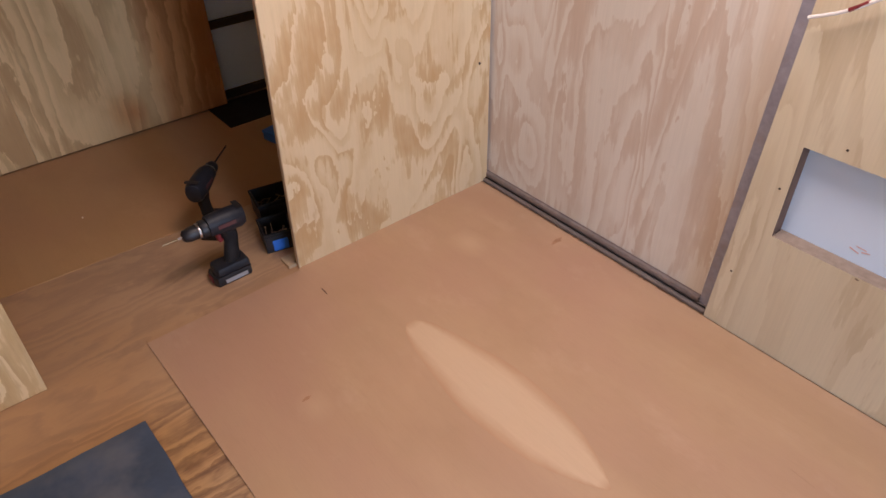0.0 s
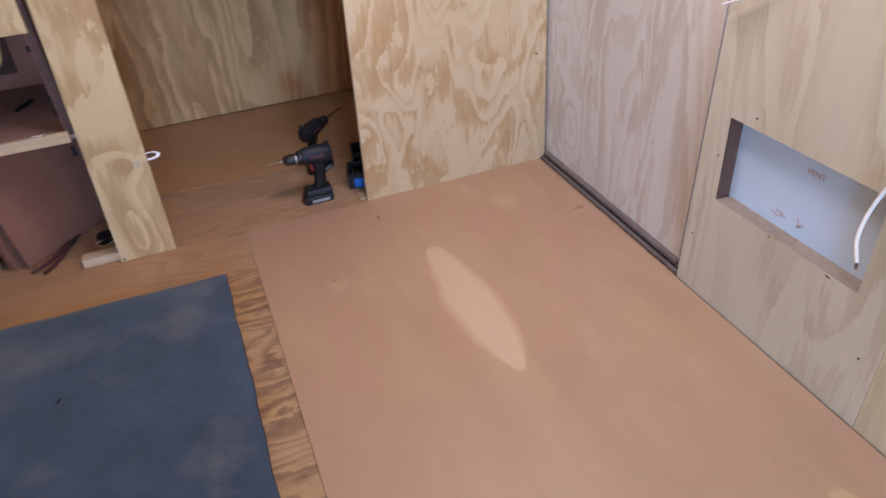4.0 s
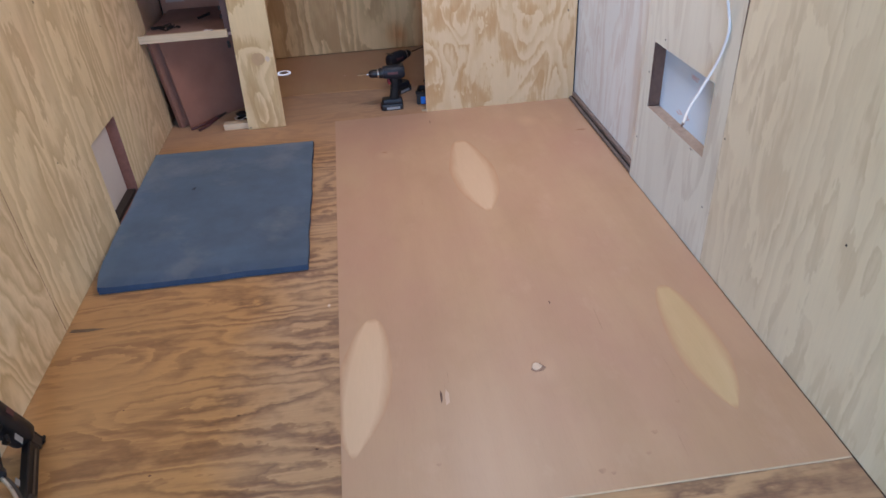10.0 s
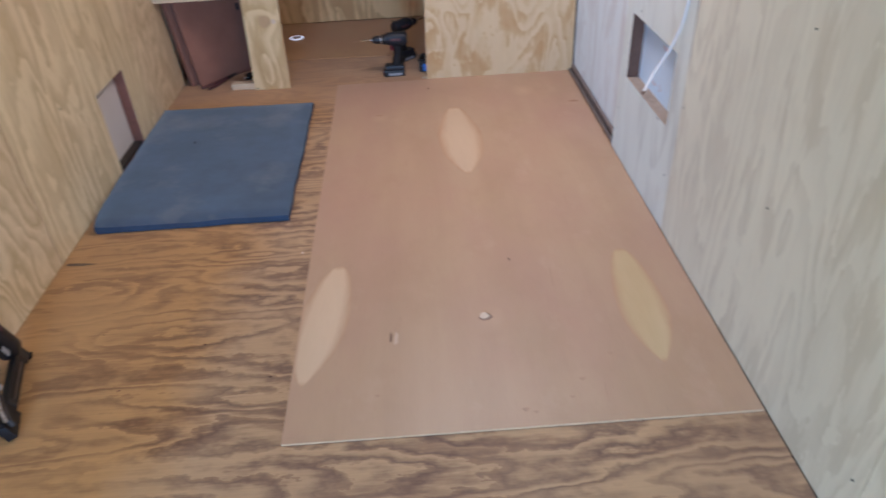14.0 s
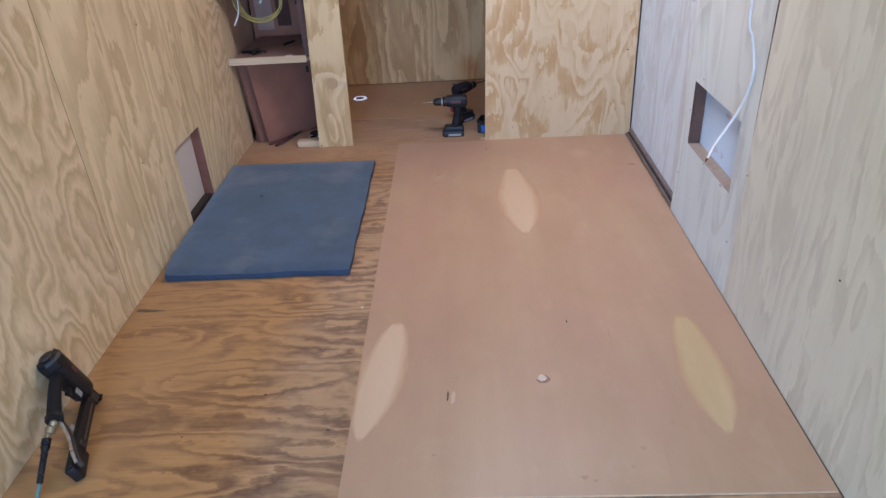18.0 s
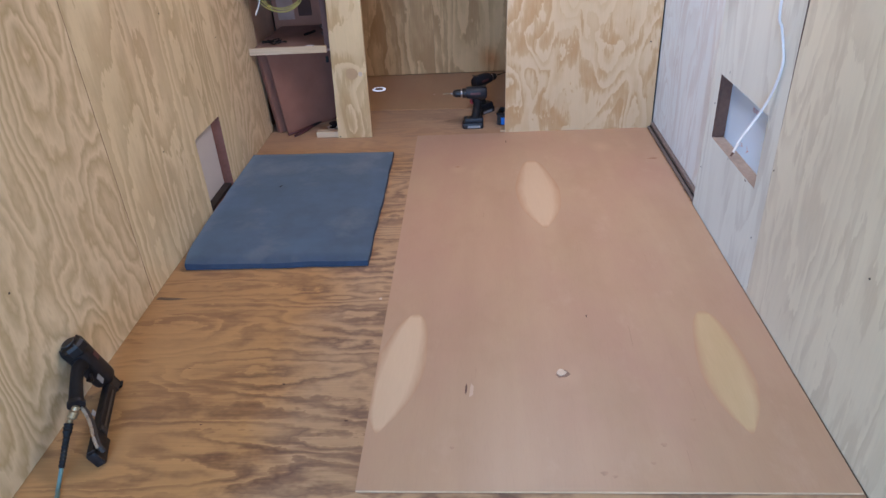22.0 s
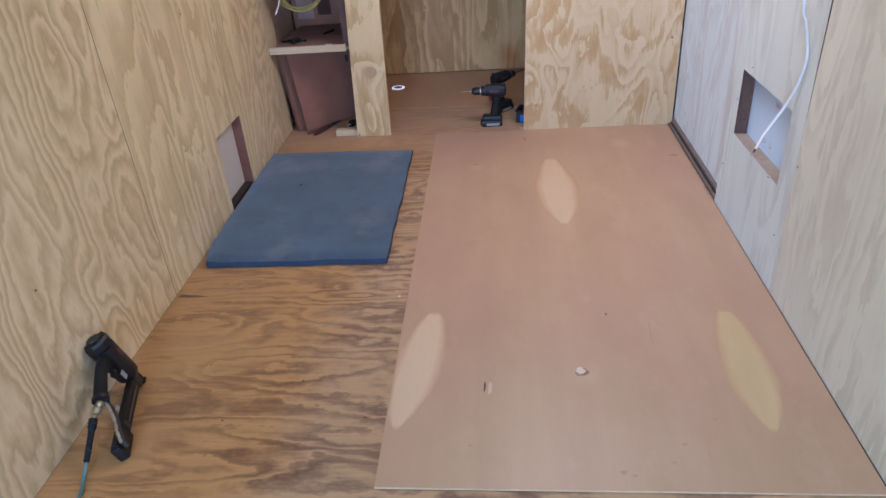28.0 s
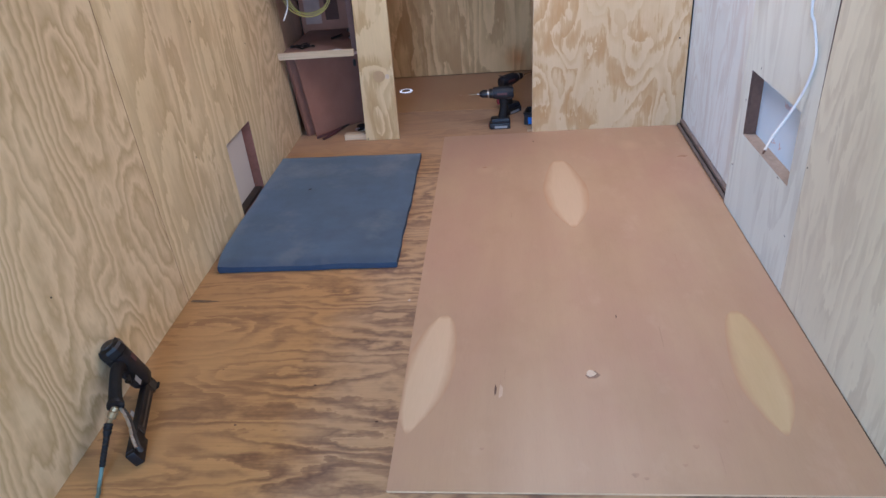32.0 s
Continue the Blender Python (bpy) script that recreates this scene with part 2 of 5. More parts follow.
def plain(name, colour, rough, metal=0.0, vary=0.12, scale=30.0, relief=0.1, spec=0.5, dirt=None, dirt_amount=0.0, sheen=0.0, sheen_tint=(1, 1, 1)):
    m, nt, bsdf = nodes_of(name)
    v = coords(nt, (1, 1, 1), 3.0)
    n1 = noise_tex(nt, v, scale, 4.0, 0.6)
    n2 = noise_tex(nt, v, scale * 0.13, 3.0, 0.55)
    k = math_node(nt, "ADD", math_node(nt, "MULTIPLY", n1, 0.5), math_node(nt, "MULTIPLY", n2, 0.5))
    lo = tuple(c * (1 - vary) for c in colour)
    hi = tuple(min(1.0, c * (1 + vary)) for c in colour)
    col = ramp(nt, k, [(0.35, lo), (0.65, hi)])
    if dirt:
        d = ramp(nt, noise_tex(nt, v, scale * 0.3, 5.0, 0.65), [(0.52, (0.0,) * 3), (0.72, (1.0,) * 3)])
        col = mix(nt, math_node(nt, "MULTIPLY", d, dirt_amount), col, dirt)
    nt.links.new(col, bsdf.inputs["Base Color"])
    nt.links.new(math_node(nt, "ADD", rough - 0.06, math_node(nt, "MULTIPLY", n1, 0.12)), bsdf.inputs["Roughness"])
    bsdf.inputs["Metallic"].default_value = metal
    if sheen:
        bsdf.inputs["Sheen Weight"].default_value, bsdf.inputs["Sheen Roughness"].default_value = sheen, 0.5
        bsdf.inputs["Sheen Tint"].default_value = (*sheen_tint, 1)
    bsdf.inputs["Specular IOR Level"].default_value = spec
    if relief:
        bump(nt, bsdf, n1, relief, 0.001)
    return m


def lauan_mat(name="lauan_underlayment", tint=(1.0, 1.0, 1.0), pale_spots=()):
    """Thin tropical underlayment: pinkish tan, fine pores along the sheet, cloudy scuffs."""
    m, nt, bsdf = nodes_of(name)
    v = coords(nt, (1.0, 0.09, 1.0), 5.0)
    vr = coords(nt, (1.0, 0.55, 1.0), 5.0)
    clouds = noise_tex(nt, vr, 2.3, 4.0, 0.55)
    bands = noise_tex(nt, v, 7.0, 3.0, 0.55)
    pores = noise_tex(nt, coords(nt, (1.0, 0.05, 1.0), 5.0), 330.0, 2.0, 0.7)
    col = ramp(nt, bands, [(0.3, (0.46, 0.292, 0.185)), (0.52, (0.495, 0.318, 0.204)), (0.75, (0.52, 0.342, 0.222))])
    col = mix(nt, ramp(nt, clouds, [(0.4, (0.0,) * 3), (0.66, (0.75,) * 3)]), col, (0.47, 0.272, 0.196))
    smudge = ramp(nt, noise_tex(nt, coords(nt, (1.0, 0.7, 1.0), 11.0), 3.4, 5.0, 0.62), [(0.5, (0.0,) * 3), (0.72, (0.55,) * 3)])
    col = mix(nt, smudge, col, (0.425, 0.262, 0.158))
    scuff = ramp(nt, noise_tex(nt, vr, 5.5, 6.0, 0.7), [(0.58, (0.0,) * 3), (0.75, (0.4,) * 3)])
    col = mix(nt, scuff, col, (0.58, 0.39, 0.29))
    col = mix(nt, 1.0, col, ramp(nt, pores, [(0.28, (0.97,) * 3), (0.5, (1.01,) * 3)]), "MULTIPLY")
    col = mix(nt, 1.0, col, tint, "MULTIPLY")
    if pale_spots:
        # soft pale spots: a knot swirl, and the partition's reflection put into the colour
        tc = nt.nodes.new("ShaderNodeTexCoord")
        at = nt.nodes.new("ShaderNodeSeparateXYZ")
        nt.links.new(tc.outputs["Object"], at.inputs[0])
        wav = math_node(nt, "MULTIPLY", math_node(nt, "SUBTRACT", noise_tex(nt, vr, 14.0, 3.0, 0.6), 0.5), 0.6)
        for x, y, r, amount in pale_spots:
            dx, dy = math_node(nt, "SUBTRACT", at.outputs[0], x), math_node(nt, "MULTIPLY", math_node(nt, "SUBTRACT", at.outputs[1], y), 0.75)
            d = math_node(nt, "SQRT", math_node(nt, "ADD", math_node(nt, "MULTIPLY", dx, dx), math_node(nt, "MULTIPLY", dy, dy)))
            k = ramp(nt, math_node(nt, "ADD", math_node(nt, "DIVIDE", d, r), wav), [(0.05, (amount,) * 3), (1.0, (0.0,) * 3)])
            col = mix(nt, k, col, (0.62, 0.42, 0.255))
    nt.links.new(col, bsdf.inputs["Base Color"])
    nt.links.new(math_node(nt, "ADD", 0.36, math_node(nt, "MULTIPLY", clouds, 0.24)), bsdf.inputs["Roughness"])
    bsdf.inputs["Specular IOR Level"].default_value = 0.6
    bsdf.inputs["Sheen Weight"].default_value, bsdf.inputs["Sheen Roughness"].default_value = 0.2, 0.4
    bump(nt, bsdf, pores, 0.06, 0.0005)
    return m


PINE_DARK = (0.4, 0.26, 0.14)
M_PART = plywood("pine_plywood_flamed", "z", (0.645, 0.5, 0.305), (0.455, 0.27, 0.108), PINE_DARK, lines=9, size=4.2, flame=0.75, rings=0.4, stretch=0.42, edge=0.06, wobble=0.12, fine=0.02, thin=0.4, cover=0.535, streaks=0.08,
                 knots=((1.06, 2.531, 0.42, 0.1, 0.13, 0.25), (0.82, 2.531, 0.9, 0.13, 0.2, 0.25), (0.62, 2.531, 0.3, 0.07, 0.1, -0.2)))
M_POST = plywood("pine_plywood_post", "z", (0.79, 0.6, 0.335), (0.52, 0.325, 0.14), PINE_DARK, lines=7, size=3.4, flame=0.75, rings=0.6, stretch=0.3, edge=0.05, wobble=0.1, fine=0.025, thin=0.35, cover=0.52, streaks=0.08,
                 knots=((-0.395, 2.53, 0.377, 0.05, 0.06, 0.22), (-0.42, 2.53, 0.1, 0.05, 0.16, 0.2)))
M_LEFT = plywood("pine_plywood_ringed", "z", (0.785, 0.625, 0.39), (0.625, 0.465, 0.255), PINE_DARK, lines=18, size=2.6, flame=0.3, rings=0.82, stretch=0.36, edge=0.026, wobble=0.13, fine=0.02, drift=0.45, across="y", quiet=0.7, line=(0.485, 0.338, 0.158), thin=0.16, cover=0.54, streaks=0.08, sharp=False,
                 knots=((-0.88, 0.2, 0.72, 0.1, 0.24, 0.16), (-0.88, -0.15, 0.35, 0.1, 0.22, -0.18), (-0.9, 0.62, 0.95, 0.1, 0.28, 0.15), (-0.9, 0.47, 0.3, 0.06, 0.16, 0.13), (-0.9, 0.05, 0.5, 0.12, 0.3, 0.18)))
M_LEFT_FAR = plywood("pine_plywood_streaked", "z", (0.775, 0.625, 0.375), (0.61, 0.45, 0.235), PINE_DARK, lines=13, size=3.0, flame=0.5, rings=0.7, stretch=0.2, edge=0.05, wobble=0.1, fine=0.025, drift=0.3, across="y", quiet=0.6, line=(0.49, 0.345, 0.165), thin=0.25, cover=0.53, streaks=0.14,
                     stain=(0.6, 0.42, 0.26), stain_amount=0.3)
# greyed bases and blue sheen_tint put cool daylight into the right-side panels
M_RIGHT = plywood("pine_plywood_pale", "z", (0.66, 0.575, 0.41), (0.485, 0.375, 0.225), PINE_DARK, lines=8, size=3.6, flame=0.52, rings=0.42, stretch=0.19, stain_amount=0.15, stain=(0.5, 0.37, 0.17), edge=0.07, streaks=0.1, fine=0.02, sheen=0.7, sheen_tint=(0.62, 0.86, 1.0), line=(0.48, 0.365, 0.21), thin=0.4, blot=1.7, cover=0.53)
# right-wall plywood regrained and warmed, for the warm light on the near panels
M_RIGHT_WARM = plywood("pine_plywood_pale_warm", "z", (0.7, 0.585, 0.365), (0.52, 0.395, 0.21), PINE_DARK, lines=10, size=3.8, flame=0.5, rings=0.45, stretch=0.22, stain_amount=0.12, stain=(0.52, 0.39, 0.2), edge=0.07, wobble=0.1, streaks=0.06, fine=0.02, sheen=0.5, sheen_tint=(0.65, 0.87, 1.0), thin=0.35, blot=2.2, cover=0.535)
M_DOORPLY = plywood("pine_plywood_fine", "z", (0.69, 0.635, 0.56), (0.535, 0.4, 0.295), PINE_DARK, lines=11, size=4.2, flame=0.65, rings=0.5, stretch=0.18, wobble=0.08, stain_amount=0.08, edge=0.05, streaks=0.08, fine=0.025, sheen=0.65, sheen_tint=(0.62, 0.86, 1.0), thin=0.4, cover=0.53,
                    knots=((1.29, 2.35, 0.22, 0.08, 0.14, 0.3), (1.29, 2.42, 0.55, 0.07, 0.12, 0.25)))
# the far wall's orange tone also carries warm bounce off the wood
M_BACK = plywood("pine_plywood_straight", "z", (0.74, 0.5, 0.24), (0.42, 0.235, 0.09), PINE_DARK, lines=9, size=3.2, flame=0.6, rings=0.65, stretch=0.2, stain=(0.42, 0.2, 0.075), stain_amount=0.6, edge=0.05, drift=0.5, across="x", fine=0.025, thin=0.35, wobble=0.09, resin=(0.56, (0.86, 0.55, 0.35), 0.4, 0.1))
M_FLOOR = plywood("floor_plywood_worn", "x", (0.515, 0.368, 0.217), (0.3, 0.192, 0.117), (0.17, 0.11, 0.08), lines=12, size=4.4, flame=0.75, rings=0.95,
                  stretch=0.2, rough=0.5, stain=(0.25, 0.155, 0.1), stain_amount=0.4, fine=0.05, shift=0.0, streaks=0.1, edge=0.05, varnish=(1.0, 0.75, 0.43),
                  line=(0.172, 0.105, 0.075), drift=0.8, sheen=0.15, wobble=0.13, thin=0.25, blot=1.7, cover=0.53, sharp=False)
M_LUMBER = plywood("pine_lumber", "x", (0.7, 0.54, 0.36), (0.53, 0.37, 0.2), PINE_DARK, lines=5, size=5, flame=0.3, rings=0.5)
M_LEDGE = plain("dusty_raw_wood", (0.35, 0.275, 0.215), 0.8, vary=0.2, scale=50, spec=0.2)
M_EDGE = plain("plywood_edge", (0.5, 0.36, 0.22), 0.75, vary=0.12, scale=60, spec=0.3)
M_CUT = plain("brown_cut_edge", (0.14, 0.078, 0.055), 0.75, vary=0.25, scale=50, spec=0.3)
M_REDCUT = plain("reddish_cut_edge", (0.27, 0.115, 0.08), 0.75, vary=0.2, scale=50, spec=0.3)
M_THRESH = plain("worn_threshold", (0.17, 0.14, 0.13), 0.55, vary=0.25, scale=40, relief=0.15, dirt=(0.22, 0.17, 0.13), dirt_amount=0.5)
M_SEALB = plain("brown_grey_seal", (0.2, 0.16, 0.15), 0.55, vary=0.25, scale=40, relief=0.15, dirt=(0.3, 0.24, 0.19), dirt_amount=0.5)
# the first spot paints the partition's soft reflection near its foot
M_LAUAN = lauan_mat(tint=(0.995, 0.992, 0.888), pale_spots=((0.962, 2.27, 0.07, 0.5), (0.2, 2.005, 0.05, 0.4), (0.58, 0.42, 0.05, 0.25), (0.42, 1.9, 0.12, 0.2), (1.13, 1.75, 0.12, 0.2)))
# underlayment tinted orange, standing in for warm bounce at the far end
M_LAUAN_WARM = lauan_mat("lauan_warm", (1.02, 0.88, 0.52))
M_FILLER = plain("pale_filler", (0.585, 0.42, 0.295), 0.45, vary=0.08, scale=14, relief=0.03)


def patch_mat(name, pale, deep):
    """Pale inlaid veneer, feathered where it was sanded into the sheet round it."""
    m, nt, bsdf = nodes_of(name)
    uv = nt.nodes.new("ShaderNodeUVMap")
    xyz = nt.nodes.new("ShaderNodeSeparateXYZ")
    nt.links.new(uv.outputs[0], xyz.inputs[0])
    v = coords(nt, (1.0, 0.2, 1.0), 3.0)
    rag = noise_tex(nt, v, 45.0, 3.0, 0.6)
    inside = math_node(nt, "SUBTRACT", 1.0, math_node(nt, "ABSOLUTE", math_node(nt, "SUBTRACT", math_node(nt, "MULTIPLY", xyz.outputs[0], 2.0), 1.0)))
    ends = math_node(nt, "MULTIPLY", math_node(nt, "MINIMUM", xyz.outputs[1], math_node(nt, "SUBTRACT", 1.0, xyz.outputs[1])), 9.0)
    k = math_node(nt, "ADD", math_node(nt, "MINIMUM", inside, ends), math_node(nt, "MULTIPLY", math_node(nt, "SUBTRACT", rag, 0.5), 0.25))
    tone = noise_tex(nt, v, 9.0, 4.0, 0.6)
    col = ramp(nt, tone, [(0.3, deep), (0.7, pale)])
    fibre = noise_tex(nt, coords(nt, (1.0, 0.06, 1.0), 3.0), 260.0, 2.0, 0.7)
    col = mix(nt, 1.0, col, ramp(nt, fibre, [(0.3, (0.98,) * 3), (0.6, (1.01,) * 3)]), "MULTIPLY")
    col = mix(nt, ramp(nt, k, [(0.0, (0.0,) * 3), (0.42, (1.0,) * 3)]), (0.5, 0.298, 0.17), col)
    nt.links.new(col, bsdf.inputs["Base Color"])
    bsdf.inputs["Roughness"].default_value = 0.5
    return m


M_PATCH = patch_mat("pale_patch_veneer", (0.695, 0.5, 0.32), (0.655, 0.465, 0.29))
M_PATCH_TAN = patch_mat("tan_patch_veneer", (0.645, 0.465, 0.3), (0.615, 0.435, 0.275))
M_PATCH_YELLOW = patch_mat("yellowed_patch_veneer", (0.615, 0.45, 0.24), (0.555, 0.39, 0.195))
M_HARDBOARD = plain("brown_hardboard", (0.29, 0.138, 0.094), 0.7, vary=0.12, scale=9, relief=0.05, spec=0.15)
M_FOAM = plain("blue_foam", (0.045, 0.063, 0.1), 0.85, vary=0.35, scale=9, relief=0.3, spec=0.2, dirt=(0.14, 0.138, 0.148), dirt_amount=0.85, sheen=0.55, sheen_tint=(0.75, 0.88, 1.0))
M_FOAM_EDGE = plain("blue_foam_side", (0.042, 0.061, 0.102), 0.8, vary=0.2, scale=25, relief=0.25, spec=0.25)
# white skin tinted blue, in place of the cool daylight on it
M_SKIN = plain("white_aluminium_skin", (0.66, 0.8, 1.0), 0.45, vary=0.03, scale=4, relief=0.0)
M_STEEL = plain("dark_frame_steel", (0.035, 0.025, 0.02), 0.6, vary=0.3, scale=40, relief=0.2)
M_SEAL = plain("grey_door_seal", (0.3, 0.3, 0.37), 0.55, vary=0.2, scale=50, relief=0.1, dirt=(0.28, 0.22, 0.18), dirt_amount=0.5)
M_RUBBER = plain("black_rubber", (0.013, 0.012, 0.013), 0.65, vary=0.3, scale=60, relief=0.1, spec=0.25, dirt=(0.05, 0.045, 0.04), dirt_amount=0.3)
M_BLACK = plain("black_tool_plastic", (0.014, 0.013, 0.015), 0.45, vary=0.3, scale=70, relief=0.1, dirt=(0.06, 0.055, 0.05), dirt_amount=0.3)
M_NAVY = plain("dark_blue_tool_plastic", (0.015, 0.016, 0.022), 0.48, vary=0.2, scale=70, relief=0.1, spec=0.35, dirt=(0.06, 0.055, 0.05), dirt_amount=0.3)
M_MAG = plain("black_magnesium", (0.011, 0.009, 0.01), 0.4, vary=0.3, scale=60, relief=0.15, spec=0.35, dirt=(0.07, 0.045, 0.04), dirt_amount=0.3)
M_RED = plain("red_plastic", (0.2, 0.018, 0.022), 0.45, vary=0.2, scale=60)
M_CHROME = plain("worn_chrome", (0.62, 0.61, 0.6), 0.28, metal=1.0, vary=0.15, scale=80, relief=0.05)
M_BRASS = plain("brass", (0.4, 0.3, 0.17), 0.5, metal=0.7, vary=0.2, scale=80, relief=0.05)
M_BIT = plain("drill_steel", (0.17, 0.15, 0.135), 0.35, metal=1.0, vary=0.2, scale=90, relief=0.1)
M_BLUE = plain("blue_label", (0.03, 0.17, 0.62), 0.5, vary=0.15, scale=60)
M_WHITE = plain("white_plastic", (0.82, 0.82, 0.8), 0.4, vary=0.05, scale=30, relief=0.02)
M_CABLE = plain("white_cable_sheath", (0.82, 0.785, 0.75), 0.45, vary=0.05, scale=60, relief=0.02)
M_YELLOW = plain("yellow_cable_sheath", (0.62, 0.5, 0.13), 0.45, vary=0.15, scale=60, relief=0.02)
M_TEAL = plain("teal_hose", (0.12, 0.2, 0.19), 0.45, vary=0.15, scale=60, relief=0.05)
M_CHIP = plain("torn_wood_chip", (0.68, 0.52, 0.375), 0.7, vary=0.15, scale=90)
M_SLIT = plain("dark_resin", (0.11, 0.05, 0.028), 0.6, vary=0.3, scale=90)
M_DULL = plain("grey_label_print", (0.32, 0.32, 0.33), 0.5, vary=0.1, scale=90)
M_PEN = plain("red_marker", (0.64, 0.43, 0.44), 0.7, vary=0.1, scale=90)
M_ROOF = plain("white_roof_panel", (0.72, 0.7, 0.66), 0.55, vary=0.04, scale=5)
M_GRASS = plain("outside_ground", (0.16, 0.15, 0.12), 0.9, vary=0.3, scale=3, relief=0.4)


# ---- geometry helpers ----
def mesh_object(name, bm, material, smooth=False):
    me = bpy.data.meshes.new(name)
    bmesh.ops.recalc_face_normals(bm, faces=bm.faces)
    if smooth:
        for f in bm.faces:
            f.smooth = True
        for e in bm.edges:
            if len(e.link_faces) == 2 and e.calc_face_angle(0.0) > 0.7:
                e.smooth = False
    bm.to_mesh(me)
    bm.free()
    if material:
        me.materials.append(material)
    return new(name, me)


def part(name, bm, material, parent, label="", smooth=False):
    ob = mesh_object(name, bm, material, smooth)
    ob.parent = parent
    if label:
        tagged(ob, label=label)
    return ob


def thing(name, label, category, group="", kind="", at=None):
    ob = new(name)
    ob.empty_display_size = 0.05
    if at is not None:
        ob.matrix_world = at
    return tagged(ob, label, category, group, kind)


def box(x0, x1, y0, y1, z0, z1, bevel=0.0, segs=1, bm=None):
    bm = bm or bmesh.new()
    vs = [bm.verts.new(p) for p in ((x0, y0, z0), (x1, y0, z0), (x1, y1, z0), (x0, y1, z0), (x0, y0, z1), (x1, y0, z1), (x1, y1, z1), (x0, y1, z1))]
    fs = [bm.faces.new([vs[i] for i in q]) for q in ((3, 2, 1, 0), (4, 5, 6, 7), (0, 1, 5, 4), (1, 2, 6, 5), (2, 3, 7, 6), (3, 0, 4, 7))]
    if bevel:
        es = {e for f in fs for e in f.edges}
        bmesh.ops.bevel(bm, geom=list(es), offset=bevel, segments=segs, affect="EDGES", profile=0.6)
    return bm


def moved(bm, m):
    bmesh.ops.transform(bm, matrix=m, verts=bm.verts)
    return bm


def bent(bm, fn):
    for v in bm.verts:
        v.co = fn(v.co)
    return bm


def rod(p, q, r0, r1=None, n=16, bm=None):
    """A round bar from p to q."""
    bm = bm or bmesh.new()
    p, q = Vector(p), Vector(q)
    turn = (q - p).to_track_quat("Z", "Y").to_matrix().to_4x4()
    bmesh.ops.create_cone(bm, cap_ends=True, segments=n, radius1=r0, radius2=r0 if r1 is None else r1, depth=(q - p).length,
                          matrix=Matrix.Translation((p + q) / 2) @ turn)
    return bm


def lathe(profile, n=24, bm=None, m=None):
    """A turned body about z: profile of (radius, height)."""
    bm = bm or bmesh.new()
    rings = []
    for r, z in profile:
        rings.append([bm.verts.new((r * math.cos(2 * math.pi * i / n), r * math.sin(2 * math.pi * i / n), z)) for i in range(n)])
    for a, b in zip(rings, rings[1:]):
        for i in range(n):
            bm.faces.new((a[i], a[(i + 1) % n], b[(i + 1) % n], b[i]))
    bm.faces.new(rings[0][::-1])
    bm.faces.new(rings[-1])
    if m is not None:
        bmesh.ops.transform(bm, matrix=m, verts=[v for ring in rings for v in ring])
    return bm


def spline(points, steps=10):
    """Points of a smooth curve through the given ones."""
    ps = [Vector(p) for p in points]
    ps = [ps[0] * 2 - ps[1]] + ps + [ps[-1] * 2 - ps[-2]]
    out = []
    for a, b, c, d in zip(ps, ps[1:], ps[2:], ps[3:]):
        for k in range(steps):
            t = k / steps
            out.append(0.5 * (2 * b + (c - a) * t + (2 * a - 5 * b + 4 * c - d) * t * t + (3 * b - a - 3 * c + d) * t ** 3))
    return out + [ps[-2]]


def tube(points, r, n=10, steps=10, bm=None, flat=1.0):
    """A round, bent bar through the points; r may be a function of 0..1."""
    bm = bm or bmesh.new()
    ps = spline(points, steps)
    rings, up = [], Vector((0.13, 0.21, 0.97))
    for i, p in enumerate(ps):
        d = (ps[min(i + 1, len(ps) - 1)] - ps[max(i - 1, 0)]).normalized()
        side = d.cross(up).normalized()
        top = side.cross(d).normalized()
        up = top
        rr = r(i / (len(ps) - 1)) if callable(r) else r
        rings.append([bm.verts.new(p + rr * (math.cos(2 * math.pi * k / n) * side + flat * math.sin(2 * math.pi * k / n) * top)) for k in range(n)])
    for a, b in zip(rings, rings[1:]):
        for k in range(n):
            bm.faces.new((a[k], a[(k + 1) % n], b[(k + 1) % n], b[k]))
    bm.faces.new(rings[0][::-1])
    bm.faces.new(rings[-1])
    return bm


def outline(points, z0, z1, bevel=0.0, bm=None, segs=2):
    """A flat shape of some thickness: points (x, y), from z0 to z1."""
    bm = bm or bmesh.new()
    lo = [bm.verts.new((x, y, z0)) for x, y in points]
    hi = [bm.verts.new((x, y, z1)) for x, y in points]
    n = len(points)
    fs = [bm.faces.new(lo[::-1]), bm.faces.new(hi)]
    for i in range(n):
        fs.append(bm.faces.new((lo[i], lo[(i + 1) % n], hi[(i + 1) % n], hi[i])))
    if bevel:
        es = list({e for f in fs[:2] for e in f.edges})
        bmesh.ops.bevel(bm, geom=es, offset=bevel, segments=segs, affect="EDGES", profile=0.6)
    return bm


